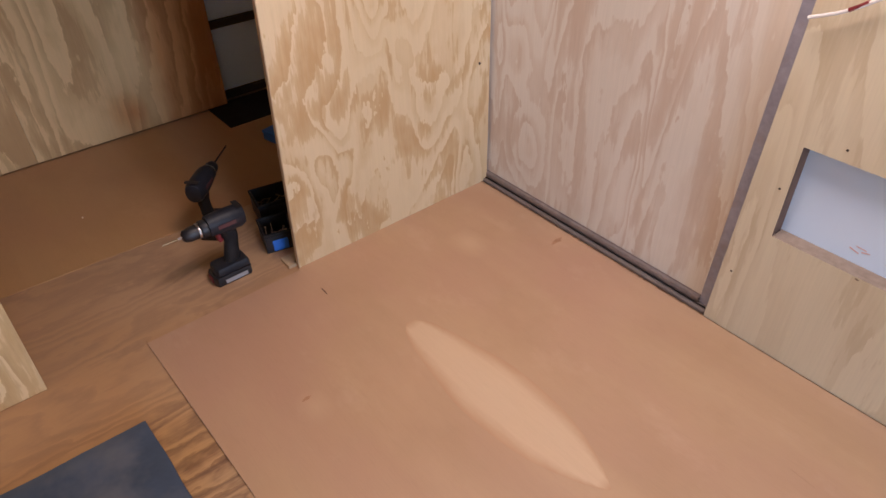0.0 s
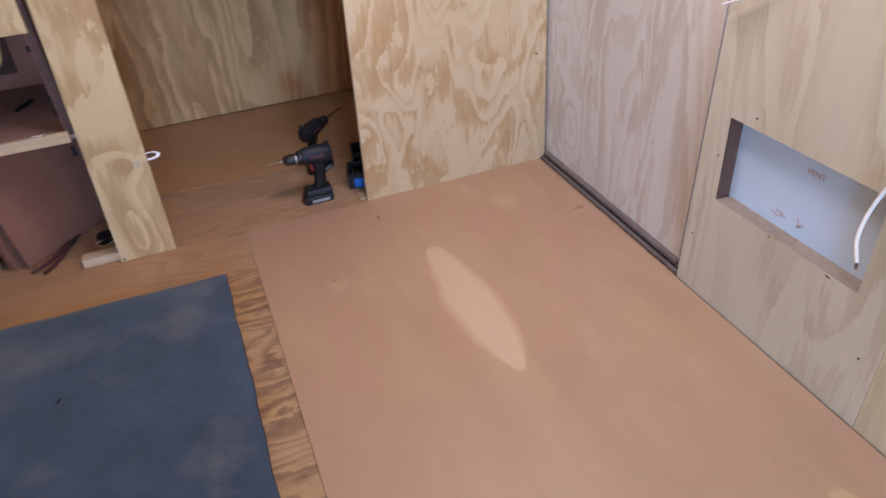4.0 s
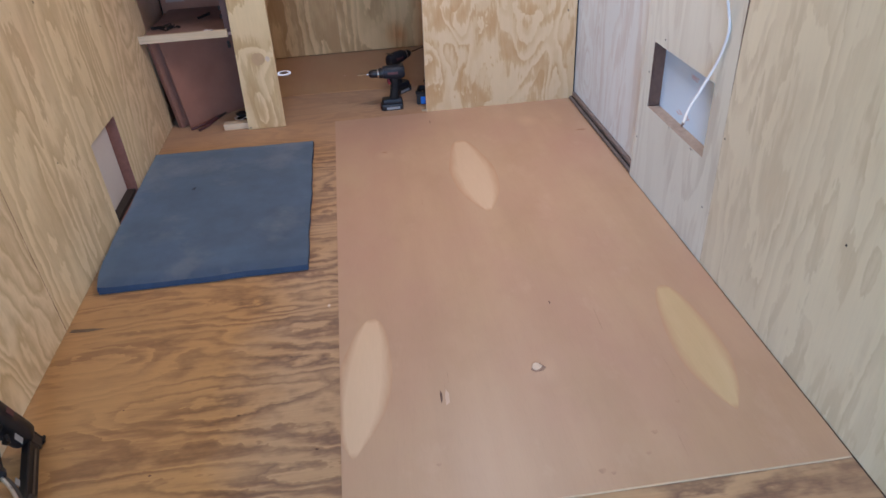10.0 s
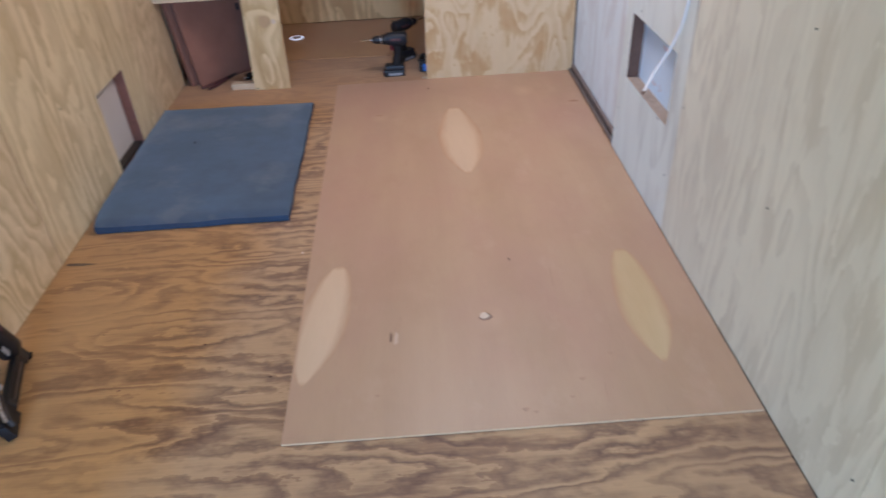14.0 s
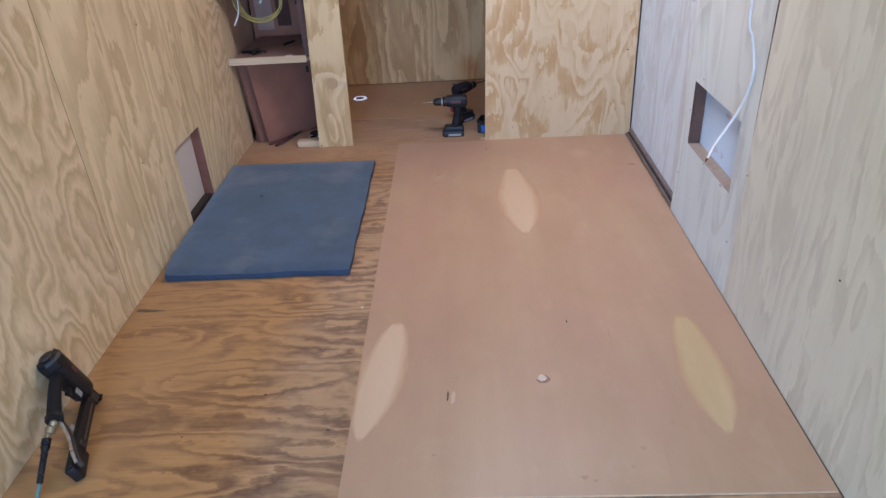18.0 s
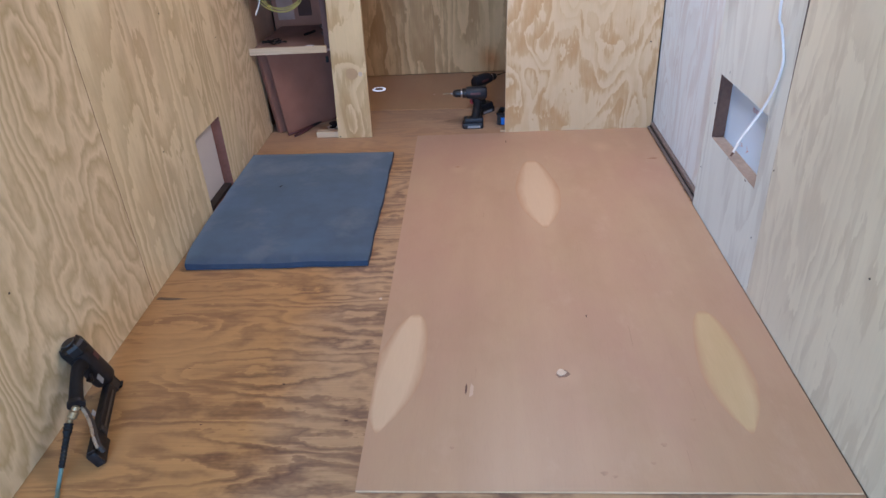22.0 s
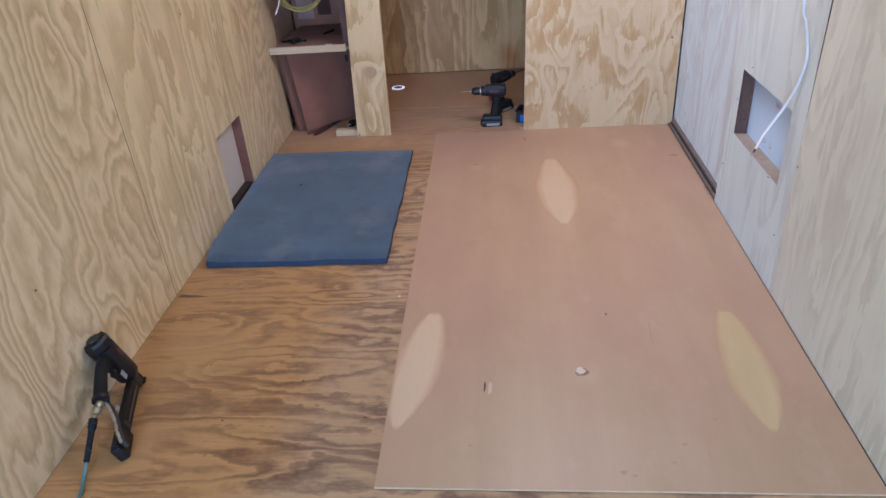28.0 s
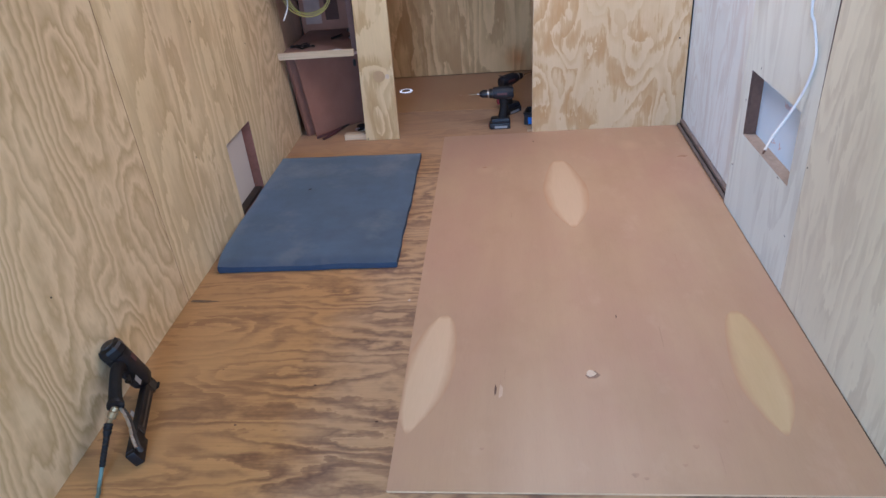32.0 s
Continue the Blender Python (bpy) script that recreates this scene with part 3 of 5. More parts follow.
def ring_panel(y0, y1, z0, z1, hole, thick):
    """A board standing in the yz plane, x from 0 to thick, with one rectangular opening cut through."""
    bm = bmesh.new()
    a0, a1, b0, b1 = hole
    outer, inner = [(y0, z0), (y1, z0), (y1, z1), (y0, z1)], [(a0, b0), (a1, b0), (a1, b1), (a0, b1)]
    v = {(k, s, i): bm.verts.new((x, *p)) for s, x in ((0, 0.0), (1, thick)) for k, ps in (("o", outer), ("i", inner)) for i, p in enumerate(ps)}
    for i in range(4):
        j = (i + 1) % 4
        for s in (0, 1):
            bm.faces.new((v["o", s, i], v["o", s, j], v["i", s, j], v["i", s, i]))
        for k in "oi":
            f = bm.faces.new((v[k, 0, i], v[k, 0, j], v[k, 1, j], v[k, 1, i]))
            # outer edge at y0 takes the dark slot, for shade inside the seam
            f.material_index = int(i == 3) if k == "o" else 1 if i else 2
    return bm


def left_x(y):
    return -0.893 - 0.0235 * y


def right_x(y):
    return 1.238 + 0.009 * y


def lean_left(c):
    return Vector((c.x + left_x(c.y), c.y, c.z))


def lean_right(c):
    return Vector((c.x + right_x(c.y), c.y, c.z))


# ---- floor ----
floor = tagged(mesh_object("floor", box(-1.05, 1.4, REAR_Y, 4.3, -0.03, 0.0), M_FLOOR), "worn orange-brown plywood floor with bold dark grain", "floor", kind="structure")
ground = tagged(mesh_object("ground", box(-400, 400, -400, 400, -0.62, -0.6), M_GRASS), "dull gravel ground outside the trailer", "ground", kind="structure")

# ---- walls ----
PANEL = 0.012
wall_left = thing("wall_left", "pale pine plywood panels with ringed grain along the trailer side", "wall", kind="structure")
HOLE_L = (1.573, 1.895, 0.0036, 0.37)
for y0, y1 in ((REAR_Y, -0.3356), (-0.3344, 0.8832), (2.1076, 2.7), (3.213, 3.836)):
    part("panel", bent(box(-PANEL, 0, y0, y1, 0.003, ROOF_Z), lean_left), M_LEFT, wall_left)
cut_panel = part("panel", bent(moved(ring_panel(0.8858, 2.1064, 0.003, ROOF_Z, HOLE_L, PANEL), Matrix.Translation((-PANEL, 0, 0))), lean_left), M_LEFT_FAR, wall_left)
cut_panel.data.materials.append(M_REDCUT)
cut_panel.data.materials.append(M_REDCUT)
# same outer skin in beige, which carries this side's warm bounce
part("outer_skin", bent(box(-0.075, -0.05, REAR_Y, 4.3, -0.03, ROOF_Z), lean_left), plain("skin_warm_tint", (0.7, 0.63, 0.58), 0.5, vary=0.06, scale=4, relief=0.0), wall_left, "outer skin tinted beige for warm bounce behind the plywood")
part("stud", bent(box(-0.0495, -PANEL - 0.001, 1.897, 1.935, 0.0, ROOF_Z - 0.01), lean_left), M_REDCUT, wall_left, "brown stud edging the cut opening")
part("stud", bent(box(-0.0495, -PANEL - 0.001, 1.525, 1.571, 0.0, ROOF_Z - 0.01), lean_left), M_REDCUT, wall_left, "brown stud edging the cut opening")
# solid dark strips stand in for the shade inside the open joints
for y, w in ((-0.335, 0.0005), (0.8845, 0.0012), (2.107, 0.0005)):
    part("seam_gap", bent(box(-0.0115, -0.003, y - w, y + w, 0.003, ROOF_Z), lean_left), M_STEEL, wall_left, "dark strip for the shade in an open seam")
part("gap", outline([(1.2342, -0.35), (1.2368, -0.35), (1.2495, 1.52), (1.2465, 1.52)], 0.0005, 0.001), M_STEEL, floor, "dark strip for the shade in the gap along the wall")
part("bottom_rail", bent(box(-0.0495, -PANEL - 0.001, 1.573, 1.895, 0.0, 0.02), lean_left), M_STEEL, wall_left, "dark steel bottom rail")

wall_right = thing("wall_right", "pale greyish pine plywood panels along the trailer side", "wall", kind="structure")
HOLE_R = (0.957, 1.446, 0.358, 0.612)
part("panel", bent(box(0, PANEL, REAR_Y, -0.349, 0.004, ROOF_Z), lean_right), M_RIGHT_WARM, wall_right)
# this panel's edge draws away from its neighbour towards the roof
part("panel", bent(outline([(-0.347, 0.004), (0.8517, 0.004), (0.851, 0.58), (0.812, ROOF_Z), (-0.347, ROOF_Z)], 0, PANEL), lambda c: lean_right(Vector((c.z, c.x, c.y)))), M_RIGHT_WARM, wall_right)
cut_panel = part("panel", bent(ring_panel(0.8525, 1.553, 0.004, ROOF_Z, HOLE_R, PANEL), lambda c: lean_right(c + Vector((0, -0.002 * c.z * (c.y < 0.9) - 0.034 * c.z * (c.y > 1.5), 0)))), M_RIGHT, wall_right, "plywood panel with a cut vent opening")
cut_panel.data.materials.append(M_CUT)
cut_panel.data.materials.append(M_LEDGE)
part("panel", bent(box(0, PANEL, 2.56, 4.0, 0.004, ROOF_Z), lean_right), M_RIGHT, wall_right)
part("outer_skin", bent(box(0.05, 0.075, REAR_Y, 4.3, -0.03, ROOF_Z), lean_right), M_SKIN, wall_right, "white aluminium skin behind the plywood")
part("stud", bent(box(PANEL + 0.001, 0.0495, 1.448, 1.488, 0.004, ROOF_Z - 0.01), lean_right), M_CUT, wall_right, "brown stud edging the cut opening")
part("stud", bent(box(PANEL + 0.001, 0.0495, 0.915, 0.955, 0.004, ROOF_Z - 0.01), lean_right), M_CUT, wall_right, "brown stud edging the cut opening")
# dark filler added behind the crack so that it reads as shaded
part("seam_backing", bent(box(PANEL + 0.001, 0.03, 0.81, 0.89, 0.004, ROOF_Z - 0.01), lean_right), M_STEEL, wall_right, "dark backing for the shade in the open seam")
part("ledge", bent(box(PANEL + 0.001, 0.0495, 0.957, 1.446, 0.32, 0.356), lean_right), M_LEDGE, wall_right, "raw wood ledge under the opening")

# bulkhead at the far end
wall_front = thing("wall_front", "white aluminium front wall with dark steel ribs", "wall", kind="structure")
part("outer_skin", box(-1.05, 1.4, 3.9, 3.93, -0.03, ROOF_Z), M_SKIN, wall_front)
for z0 in (0.012, 0.345, 0.72, 1.1, 1.5):
    part("rib", box(-0.95, 1.26, 3.872, 3.899, z0, z0 + 0.032), M_STEEL, wall_front, "dark steel rib")
part("panel", box(-0.962, -0.02, 3.838, 3.852, 0.006, ROOF_Z), M_BACK, wall_front, "plywood lining sheet with straight grain")
part("panel", box(-0.0192, 0.818, 3.838, 3.852, 0.006, ROOF_Z), M_BACK, wall_front, "plywood lining sheet with straight grain")

wall_rear = thing("wall_rear", "rear frame round the open doorway", "wall", kind="structure")
part("jamb", box(-0.93, -0.84, REAR_Y - 0.06, REAR_Y, -0.03, ROOF_Z), M_SKIN, wall_rear)
part("jamb", box(1.18, 1.29, REAR_Y - 0.06, REAR_Y, -0.03, ROOF_Z), M_SKIN, wall_rear)
part("header", box(-0.84, 1.18, REAR_Y - 0.06, REAR_Y, 1.94, ROOF_Z), M_SKIN, wall_rear)


def roof():
    bm = box(-1.1, 1.42, REAR_Y - 0.06, VENT[2], ROOF_Z, ROOF_Z + 0.05)
    box(-1.1, 1.42, VENT[3], 4.3, ROOF_Z, ROOF_Z + 0.05, bm=bm)
    box(-1.1, VENT[0], VENT[2], VENT[3], ROOF_Z, ROOF_Z + 0.05, bm=bm)
    box(VENT[1], 1.42, VENT[2], VENT[3], ROOF_Z, ROOF_Z + 0.05, bm=bm)
    tagged(mesh_object("ceiling", bm, M_ROOF), "plain white trailer roof lining with an opening added for the overhead fill", "ceiling", kind="structure")


roof()

# ---- side door, set back in its frame ----
door_1 = thing("door_1", "closed plywood-lined side door in a dark grey seal frame", "door", kind="structure")
part("door_panel", bent(box(0.034, 0.046, 1.594, 2.546, 0.04, ROOF_Z - 0.02), lambda c: lean_right(c - Vector((0, 0.034 * c.z * (c.y < 1.7), 0)))), M_DOORPLY, door_1, "pale pinkish plywood door lining")
part("seal", bent(box(0.03, 0.0495, 1.552, 1.592, 0.004, ROOF_Z), lambda c: lean_right(c - Vector((0, 0.034 * c.z, 0)))), M_SEAL, door_1, "grey vertical seal strip")
part("seal", bent(box(0.026, 0.05, 2.548, 2.556, 0.004, ROOF_Z), lean_right), M_RUBBER, door_1, "dark rubber corner seal")
part("threshold", bent(box(0.004, 0.05, 1.556, 2.546, 0.0005, 0.016, 0.004), lean_right), M_THRESH, door_1, "dull brown threshold strip")
part("threshold", bent(box(0.02, 0.05, 1.59, 2.546, 0.0165, 0.038, 0.007, 2), lean_right), M_SEALB, door_1, "rounded brown threshold seal")
part("gasket", bent(box(0.015, 0.0195, 1.558, 2.53, 0.0163, 0.019), lean_right), M_RUBBER, door_1, "thin black gasket")

# ---- partition ----
partition = thing("partition", "upright flamed pine plywood partition beside the side door", "partition")
def lean_partition(c):
    return Vector((c.x + 0.024 * c.z * (1.262 - c.x) / 0.806, c.y, c.z))


part("sheet", bent(box(0.4575, 1.284, 2.531, 2.547, 0.0057, ROOF_Z), lean_partition), M_PART, partition)
part("edge", bent(box(0.4545, 0.457, 2.531, 2.547, 0.0057, ROOF_Z), lean_partition), M_EDGE, partition, "raw laminated plywood edge")
shim = tagged(mesh_object("shim", bent(box(0.43, 0.5, 2.552, 2.61, 0.0005, 0.012), lambda c: c), M_EDGE), "thin wooden shim beside the partition foot", "shim")

# ---- bay frame cut from plywood, with post and rails ----
bay_frame = thing("bay_frame", "plywood face frame with a wide post and a shelf rail", "frame")
part("post", bent(box(-0.518, -0.318, 2.53, 2.548, 0.002, ROOF_Z), lambda c: Vector((c.x + (0.03 - 0.1 * (c.x + 0.418)) * c.z, c.y, c.z))), M_POST, bay_frame, "wide pine plywood post with a large knot")
part("rail", box(-0.951, -0.5185, 2.532, 2.55, 0.5, 0.537), M_LUMBER, bay_frame, "pale pine rail across the opening")
part("upper_panel", box(-0.95, -0.512, 2.531, 2.547, 0.865, ROOF_Z), M_POST, bay_frame, "plywood panel over the opening")
part("shelf", box(-0.95, -0.5, 2.551, 3.2, 0.505, 0.52), plain("dusty_mauve_shelf", (0.37, 0.23, 0.19), 0.75, vary=0.18, scale=9, spec=0.1), bay_frame, "brown shelf board")

# ---- sheet goods on the floor ----
def sheet_x(y):
    return -0.0215 * y


floor_sheet = thing("floor_sheet", "large pinkish tan underlayment sheet lying on the plywood floor", "plywood sheet")
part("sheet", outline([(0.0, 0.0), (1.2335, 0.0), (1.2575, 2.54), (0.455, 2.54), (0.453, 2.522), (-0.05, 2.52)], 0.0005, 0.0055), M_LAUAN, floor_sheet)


part("raw_edge", outline([(0.001, -0.0022), (1.2325, -0.0022), (1.2325, -0.0002), (0.001, -0.0002)], 0.0008, 0.0052), plain("raw_sheet_edge", (0.6, 0.42, 0.25), 0.7, vary=0.15, scale=60), floor_sheet, "pale raw sheet edge")


def football(cx, y0, y1, half, tilt, z):
    """A boat-shaped veneer patch, with its own map across and along."""
    bm = bmesh.new()
    uv = bm.loops.layers.uv.new("across")
    n, rows, mid = 28, [], (y0 + y1) / 2
    for k in range(n + 1):
        t = 0.004 + 0.992 * k / n
        w = half * 1.16 * math.sin(math.pi * t ** 0.9) ** (0.9 - 0.45 * t) * (1 + 0.05 * noise.noise((cx * 9, t * 6, 1.0)))
        y = y0 + (y1 - y0) * t
        rows.append([(bm.verts.new((max(cx + tilt * (y - mid) + s * w, sheet_x(y) + 0.002 + 0.001 * s), y, z)), (0.5 + 0.5 * s, t)) for s in (-1, -0.5, 0, 0.5, 1)])
    for a, b in zip(rows, rows[1:]):
        for i in range(4):
            quad = (a[i], a[i + 1], b[i + 1], b[i])
            f = bm.faces.new([q[0] for q in quad])
            for loop, q in zip(f.loops, quad):
                loop[uv].uv = q[1]
    return bm


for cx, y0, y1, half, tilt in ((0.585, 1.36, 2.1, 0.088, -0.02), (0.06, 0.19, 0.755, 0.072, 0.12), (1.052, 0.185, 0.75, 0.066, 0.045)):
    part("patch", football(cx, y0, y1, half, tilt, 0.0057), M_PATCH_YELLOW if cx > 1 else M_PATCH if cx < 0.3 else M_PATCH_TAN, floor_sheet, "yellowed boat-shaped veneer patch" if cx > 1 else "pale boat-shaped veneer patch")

far_sheet = thing("far_sheet", "underlayment sheet laid before the front wall, tinted orange for warm bounce", "plywood sheet")
part("sheet", outline([(-0.94, 3.04), (1.0, 2.97), (1.0, 3.6), (0.72, 3.6), (0.72, 3.83), (-0.94, 3.83)], 0.0005, 0.0025), M_LAUAN_WARM, far_sheet)
floor_mat = tagged(mesh_object("floor_mat", outline([(0.722, 3.602), (1.26, 3.602), (1.26, 3.868), (0.722, 3.868)], 0.0005, 0.004), M_RUBBER), "dark grey rubber mat scrap at the front wall", "mat")

# ---- foam pad ----
def foam_pad():
    t = thing("foam_pad", "dusty blue foam pad lying against the plywood wall", "foam pad")
    n, m = 26, 38
    corners = ((-0.868, 1.082), (-0.128, 1.09), (-0.155, 2.232), (-0.94, 2.25))

    def at(u, v):
        a = Vector(corners[0]).lerp(Vector(corners[1]), u)
        b = Vector(corners[3]).lerp(Vector(corners[2]), u)
        p = a.lerp(b, v)
        w = 0.007 * noise.noise((u * 5, v * 7, 2.0))
        p.x -= 0.034 * min(1.0, v * 6) * (1 - v) * (1 - u) ** 3
        return p + Vector((w if u in (0, 1) else 0, w if v in (0, 1) else 0))

    def lift(u, v):
        e = min(u, 1 - u) * 0.73, min(v, 1 - v) * 1.2
        return 0.034 - 0.008 * math.exp(-min(e) / 0.012) + 0.0025 * noise.noise((u * 3, v * 4, 0.3)) + 0.006 * max(0, 1 - 9 * u) * max(0, 1 - abs(v - 0.0) * 8)

    bm = bmesh.new()
    g = [[bm.verts.new((*at(i / n, j / m), lift(i / n, j / m))) for j in range(m + 1)] for i in range(n + 1)]
    for i in range(n):
        for j in range(m):
            bm.faces.new((g[i][j], g[i + 1][j], g[i + 1][j + 1], g[i][j + 1]))
    part("top", bm, M_FOAM, t, smooth=True)
    bm = bmesh.new()
    rim = [(i / n, 0) for i in range(n)] + [(1, j / m) for j in range(m)] + [(1 - i / n, 1) for i in range(n)] + [(0, 1 - j / m) for j in range(m)]
    rows = []
    for k, out in ((1.0, 0.0), (0.5, 0.003), (0.0, 0.0)):
        row = []
        for u, v in rim:
            p = at(u, v)
            d = (p - Vector((-0.51, 1.65))).normalized() * out
            row.append(bm.verts.new((p.x + d.x, p.y + d.y, 0.001 + (lift(u, v) - 0.001) * k)))
        rows.append(row)
    for a, b in zip(rows, rows[1:]):
        for i in range(len(rim)):
            j = (i + 1) % len(rim)
            bm.faces.new((a[i], a[j], b[j], b[i]))
    bm.faces.new(rows[-1])
    part("side", bm, M_FOAM_EDGE, t, "brighter blue cut side", smooth=True)
    part("nick", outline([(-0.672, 1.79), (-0.664, 1.788), (-0.658, 1.806), (-0.664, 1.808)], 0.0335, 0.0355), M_RUBBER, t, "small dark nick")


foam_pad()


# ---- cordless drills ----
M_DULLRED = plain("faded_red_print", (0.1, 0.035, 0.036), 0.5, vary=0.2, scale=80)

def cordless_drill(at, label, reach=0.115, bit=0.06, bit_r=0.003, red_base=True, bit_mat=None):
    """Pistol-grip driver standing on its battery; local x is the way it points, the origin lies under the battery."""
    t = thing("cordless_drill", label, "drill", group="cordless drills on the floor", at=at)
    prof = [(-0.052, -0.036), (0.058, -0.036), (0.066, -0.02), (0.066, 0.02), (0.058, 0.036), (-0.052, 0.036), (-0.058, 0.028), (-0.058, -0.028)]
    bm = outline(prof, 0.0, 0.034, 0.004)
    bat = part("battery", bm, M_BLACK, t, "black slide-on battery", True)
    part("print_strip", box(-0.04, 0.035, -0.0372, -0.0362, 0.006, 0.02), M_DULL, bat, "pale printed strip")
    part("print_strip", box(-0.04, 0.035, 0.0362, 0.0372, 0.006, 0.02), M_DULL, bat, "pale printed strip")
    if red_base:
        part("release_button", box(0.0655, 0.0695, -0.014, 0.014, 0.008, 0.03, 0.002), M_RED, bat, "red release button")
    foot = bent(outline([(a * 0.93, b * 0.95) for a, b in prof], 0.035, 0.062, 0.006), lambda c: Vector((c.x * (1 - 3.5 * max(0, c.z - 0.045)) - 0.004, c.y * (1 - 6 * max(0, c.z - 0.045)), c.z)))
    part("foot", foot, M_NAVY, t, smooth=True)
    grip = tube([(-0.012, 0, 0.055), (-0.02, 0, 0.1), (-0.026, 0, 0.145), (-0.018, 0, 0.185)], lambda k: 0.023 + 0.004 * abs(k - 0.5) * 2, n=14, steps=6)
    part("grip", bent(grip, lambda c: Vector((c.x, c.y * 0.78, c.z))), M_RUBBER, t, "black rubber grip", True)
    part("trigger", tube([(0.004, 0, 0.142), (0.01, 0, 0.158), (0.006, 0, 0.178)], 0.0085, n=10, steps=4), M_RED, t, "red trigger", True)
    ax = 0.207
    along_x = Matrix.Translation((0, 0, ax)) @ Matrix.Rotation(radians(90), 4, "Y")
    housing = lathe([(0.014, -0.084), (0.027, -0.08), (0.033, -0.066), (0.034, -0.02), (0.033, 0.02), (0.031, 0.036)], 24, m=along_x)
    body = part("housing", bent(housing, lambda c: Vector((c.x, c.y * 0.94, c.z + (0.004 if c.z > ax else -0.006 * (c.x < 0))))), M_NAVY, t, "dark blue-grey motor housing", True)
    part("name_bar", box(-0.045, 0.012, -0.0332, -0.0318, ax - 0.004, ax + 0.009), M_DULLRED, body, "dull red name bar")
    part("name_bar", box(-0.045, 0.012, 0.0318, 0.0332, ax - 0.004, ax + 0.009), M_DULLRED, body, "dull red name bar")
    part("vent_slots", outline([(-0.078, -0.02), (-0.072, -0.024), (-0.06, -0.024), (-0.06, 0.024), (-0.072, 0.024), (-0.078, 0.02)], ax + 0.0368, ax + 0.0378), M_BLACK, body)
    part("clutch_ring", lathe([(0.026, 0.037), (0.028, 0.039), (0.028, 0.056), (0.026, 0.059)], 24, m=along_x), M_BLACK, t, "ribbed black clutch ring", True)
    part("collar", lathe([(0.0235, 0.0595), (0.0245, 0.061), (0.0245, 0.0655), (0.0235, 0.067)], 24, m=along_x), M_CHROME, t, "chrome collar", True)
    end = reach
    part("chuck", lathe([(0.0225, 0.0675), (0.0225, end - 0.022), (0.018, end - 0.006), (0.01, end)], 20, m=along_x), M_BLACK, t, "black keyless chuck", True)
    part("bit", rod((end - 0.002, 0, ax), (end + bit, 0, ax), bit_r, bit_r * 0.8, 8), bit_mat or M_BIT, t, "thin steel bit", True)
    part("bit_shank", rod((end - 0.001, 0, ax), (end + 0.012, 0, ax), bit_r * 1.6, bit_r * 1.5, 6), M_CHROME, t, "", True)


cordless_drill(pose(0.275, 2.65, 0.001, 0, 0, 181), "dark blue-grey cordless drill standing on its battery", bit_mat=M_BRASS)
cordless_drill(pose(0.338, 2.912, 0.001, 0, 0, 46), "black cordless driver standing behind the other drill", reach=0.108, bit=0.13, bit_r=0.003, bit_mat=M_RUBBER)


# ---- screw bins by the partition ----
def open_bin(at, sx, sy, h, label, blue, fill):
    t = thing("screw_bin", label, "bin", group="screw bins by the partition", at=at)
    w = 0.004
    bm = box(-sx, sx, -sy, sy, 0, w)
    for a in ((-sx, -sx + w, -sy, sy), (sx - w, sx, -sy, sy), (-sx + w, sx - w, -sy, -sy + w), (-sx + w, sx - w, sy - w, sy)):
        box(*a, w, h, bm=bm)
    part("tub", bm, M_BLACK, t)
    part("rim", box(-sx - 0.004, sx + 0.004, -sy - 0.004, -sy - 0.0005, h - 0.012, h, 0.001, bm=box(-sx - 0.004, -sx - 0.0005, -sy, sy, h - 0.012, h, 0.001)), M_RUBBER, t)
    if blue:
        part("tape_label", box(-sx * 0.55, sx * 0.42, -sy - 0.0012, -sy - 0.0002, 0.004, h * 0.62), M_BLUE, t, "bright blue tape label")
    bm = bmesh.new()
    rnd = random.Random(5 + int(blue))
    for _ in range(26 if fill else 8):
        p = Vector((rnd.uniform(-sx * 0.8, sx * 0.8), rnd.uniform(-sy * 0.8, sy * 0.8), rnd.uniform(0.012, h * 0.6)))
        d = Vector((rnd.uniform(-1, 1), rnd.uniform(-1, 1), rnd.uniform(-0.3, 0.3))).normalized() * 0.014
        rod(p - d, p + d, 0.002, 0.0012, 6, bm)
        rod(p - d * 1.12, p - d, 0.0045, 0.004, 6, bm)
    tagged(part("screws", bm, M_BRASS if fill else M_CHIP, t, "loose screws lying in the bin"), kind="stuff")


open_bin(pose(0.479, 2.712, 0.001, 0, 0, -14), 0.052, 0.055, 0.075, "black open screw bin with a blue tape label", True, False)
open_bin(pose(0.562, 2.875, 0.001, 0, 0, -10), 0.075, 0.06, 0.085, "black open bin holding loose brass screws", False, True)


def blue_caddy():
    t = thing("blue_case", "small blue plastic case on the far floor sheet", "case", at=pose(0.83, 3.36, 0.0065, 0, 0, 12))
    part("base", box(-0.04, 0.04, -0.05, 0.05, 0, 0.03, 0.005, 2), M_BLUE, t, smooth=True)
    part("lid", box(-0.042, 0.042, -0.052, 0.052, 0.0305, 0.045, 0.005, 2), M_BLUE, t, smooth=True)
    part("latch", box(-0.012, 0.012, -0.056, -0.0522, 0.018, 0.036, 0.001), M_BLACK, t, "black latch")


blue_caddy()


# ---- white puck light on the far sheet ----
def lamp_mat():
    m, nt, bsdf = nodes_of("glowing_lens")
    bsdf.inputs["Base Color"].default_value = (0.8, 0.8, 0.8, 1)
    bsdf.inputs["Emission Color"].default_value = (1.0, 0.97, 0.93, 1)
    bsdf.inputs["Emission Strength"].default_value = 0.9
    return m


M_LAMP = lamp_mat()


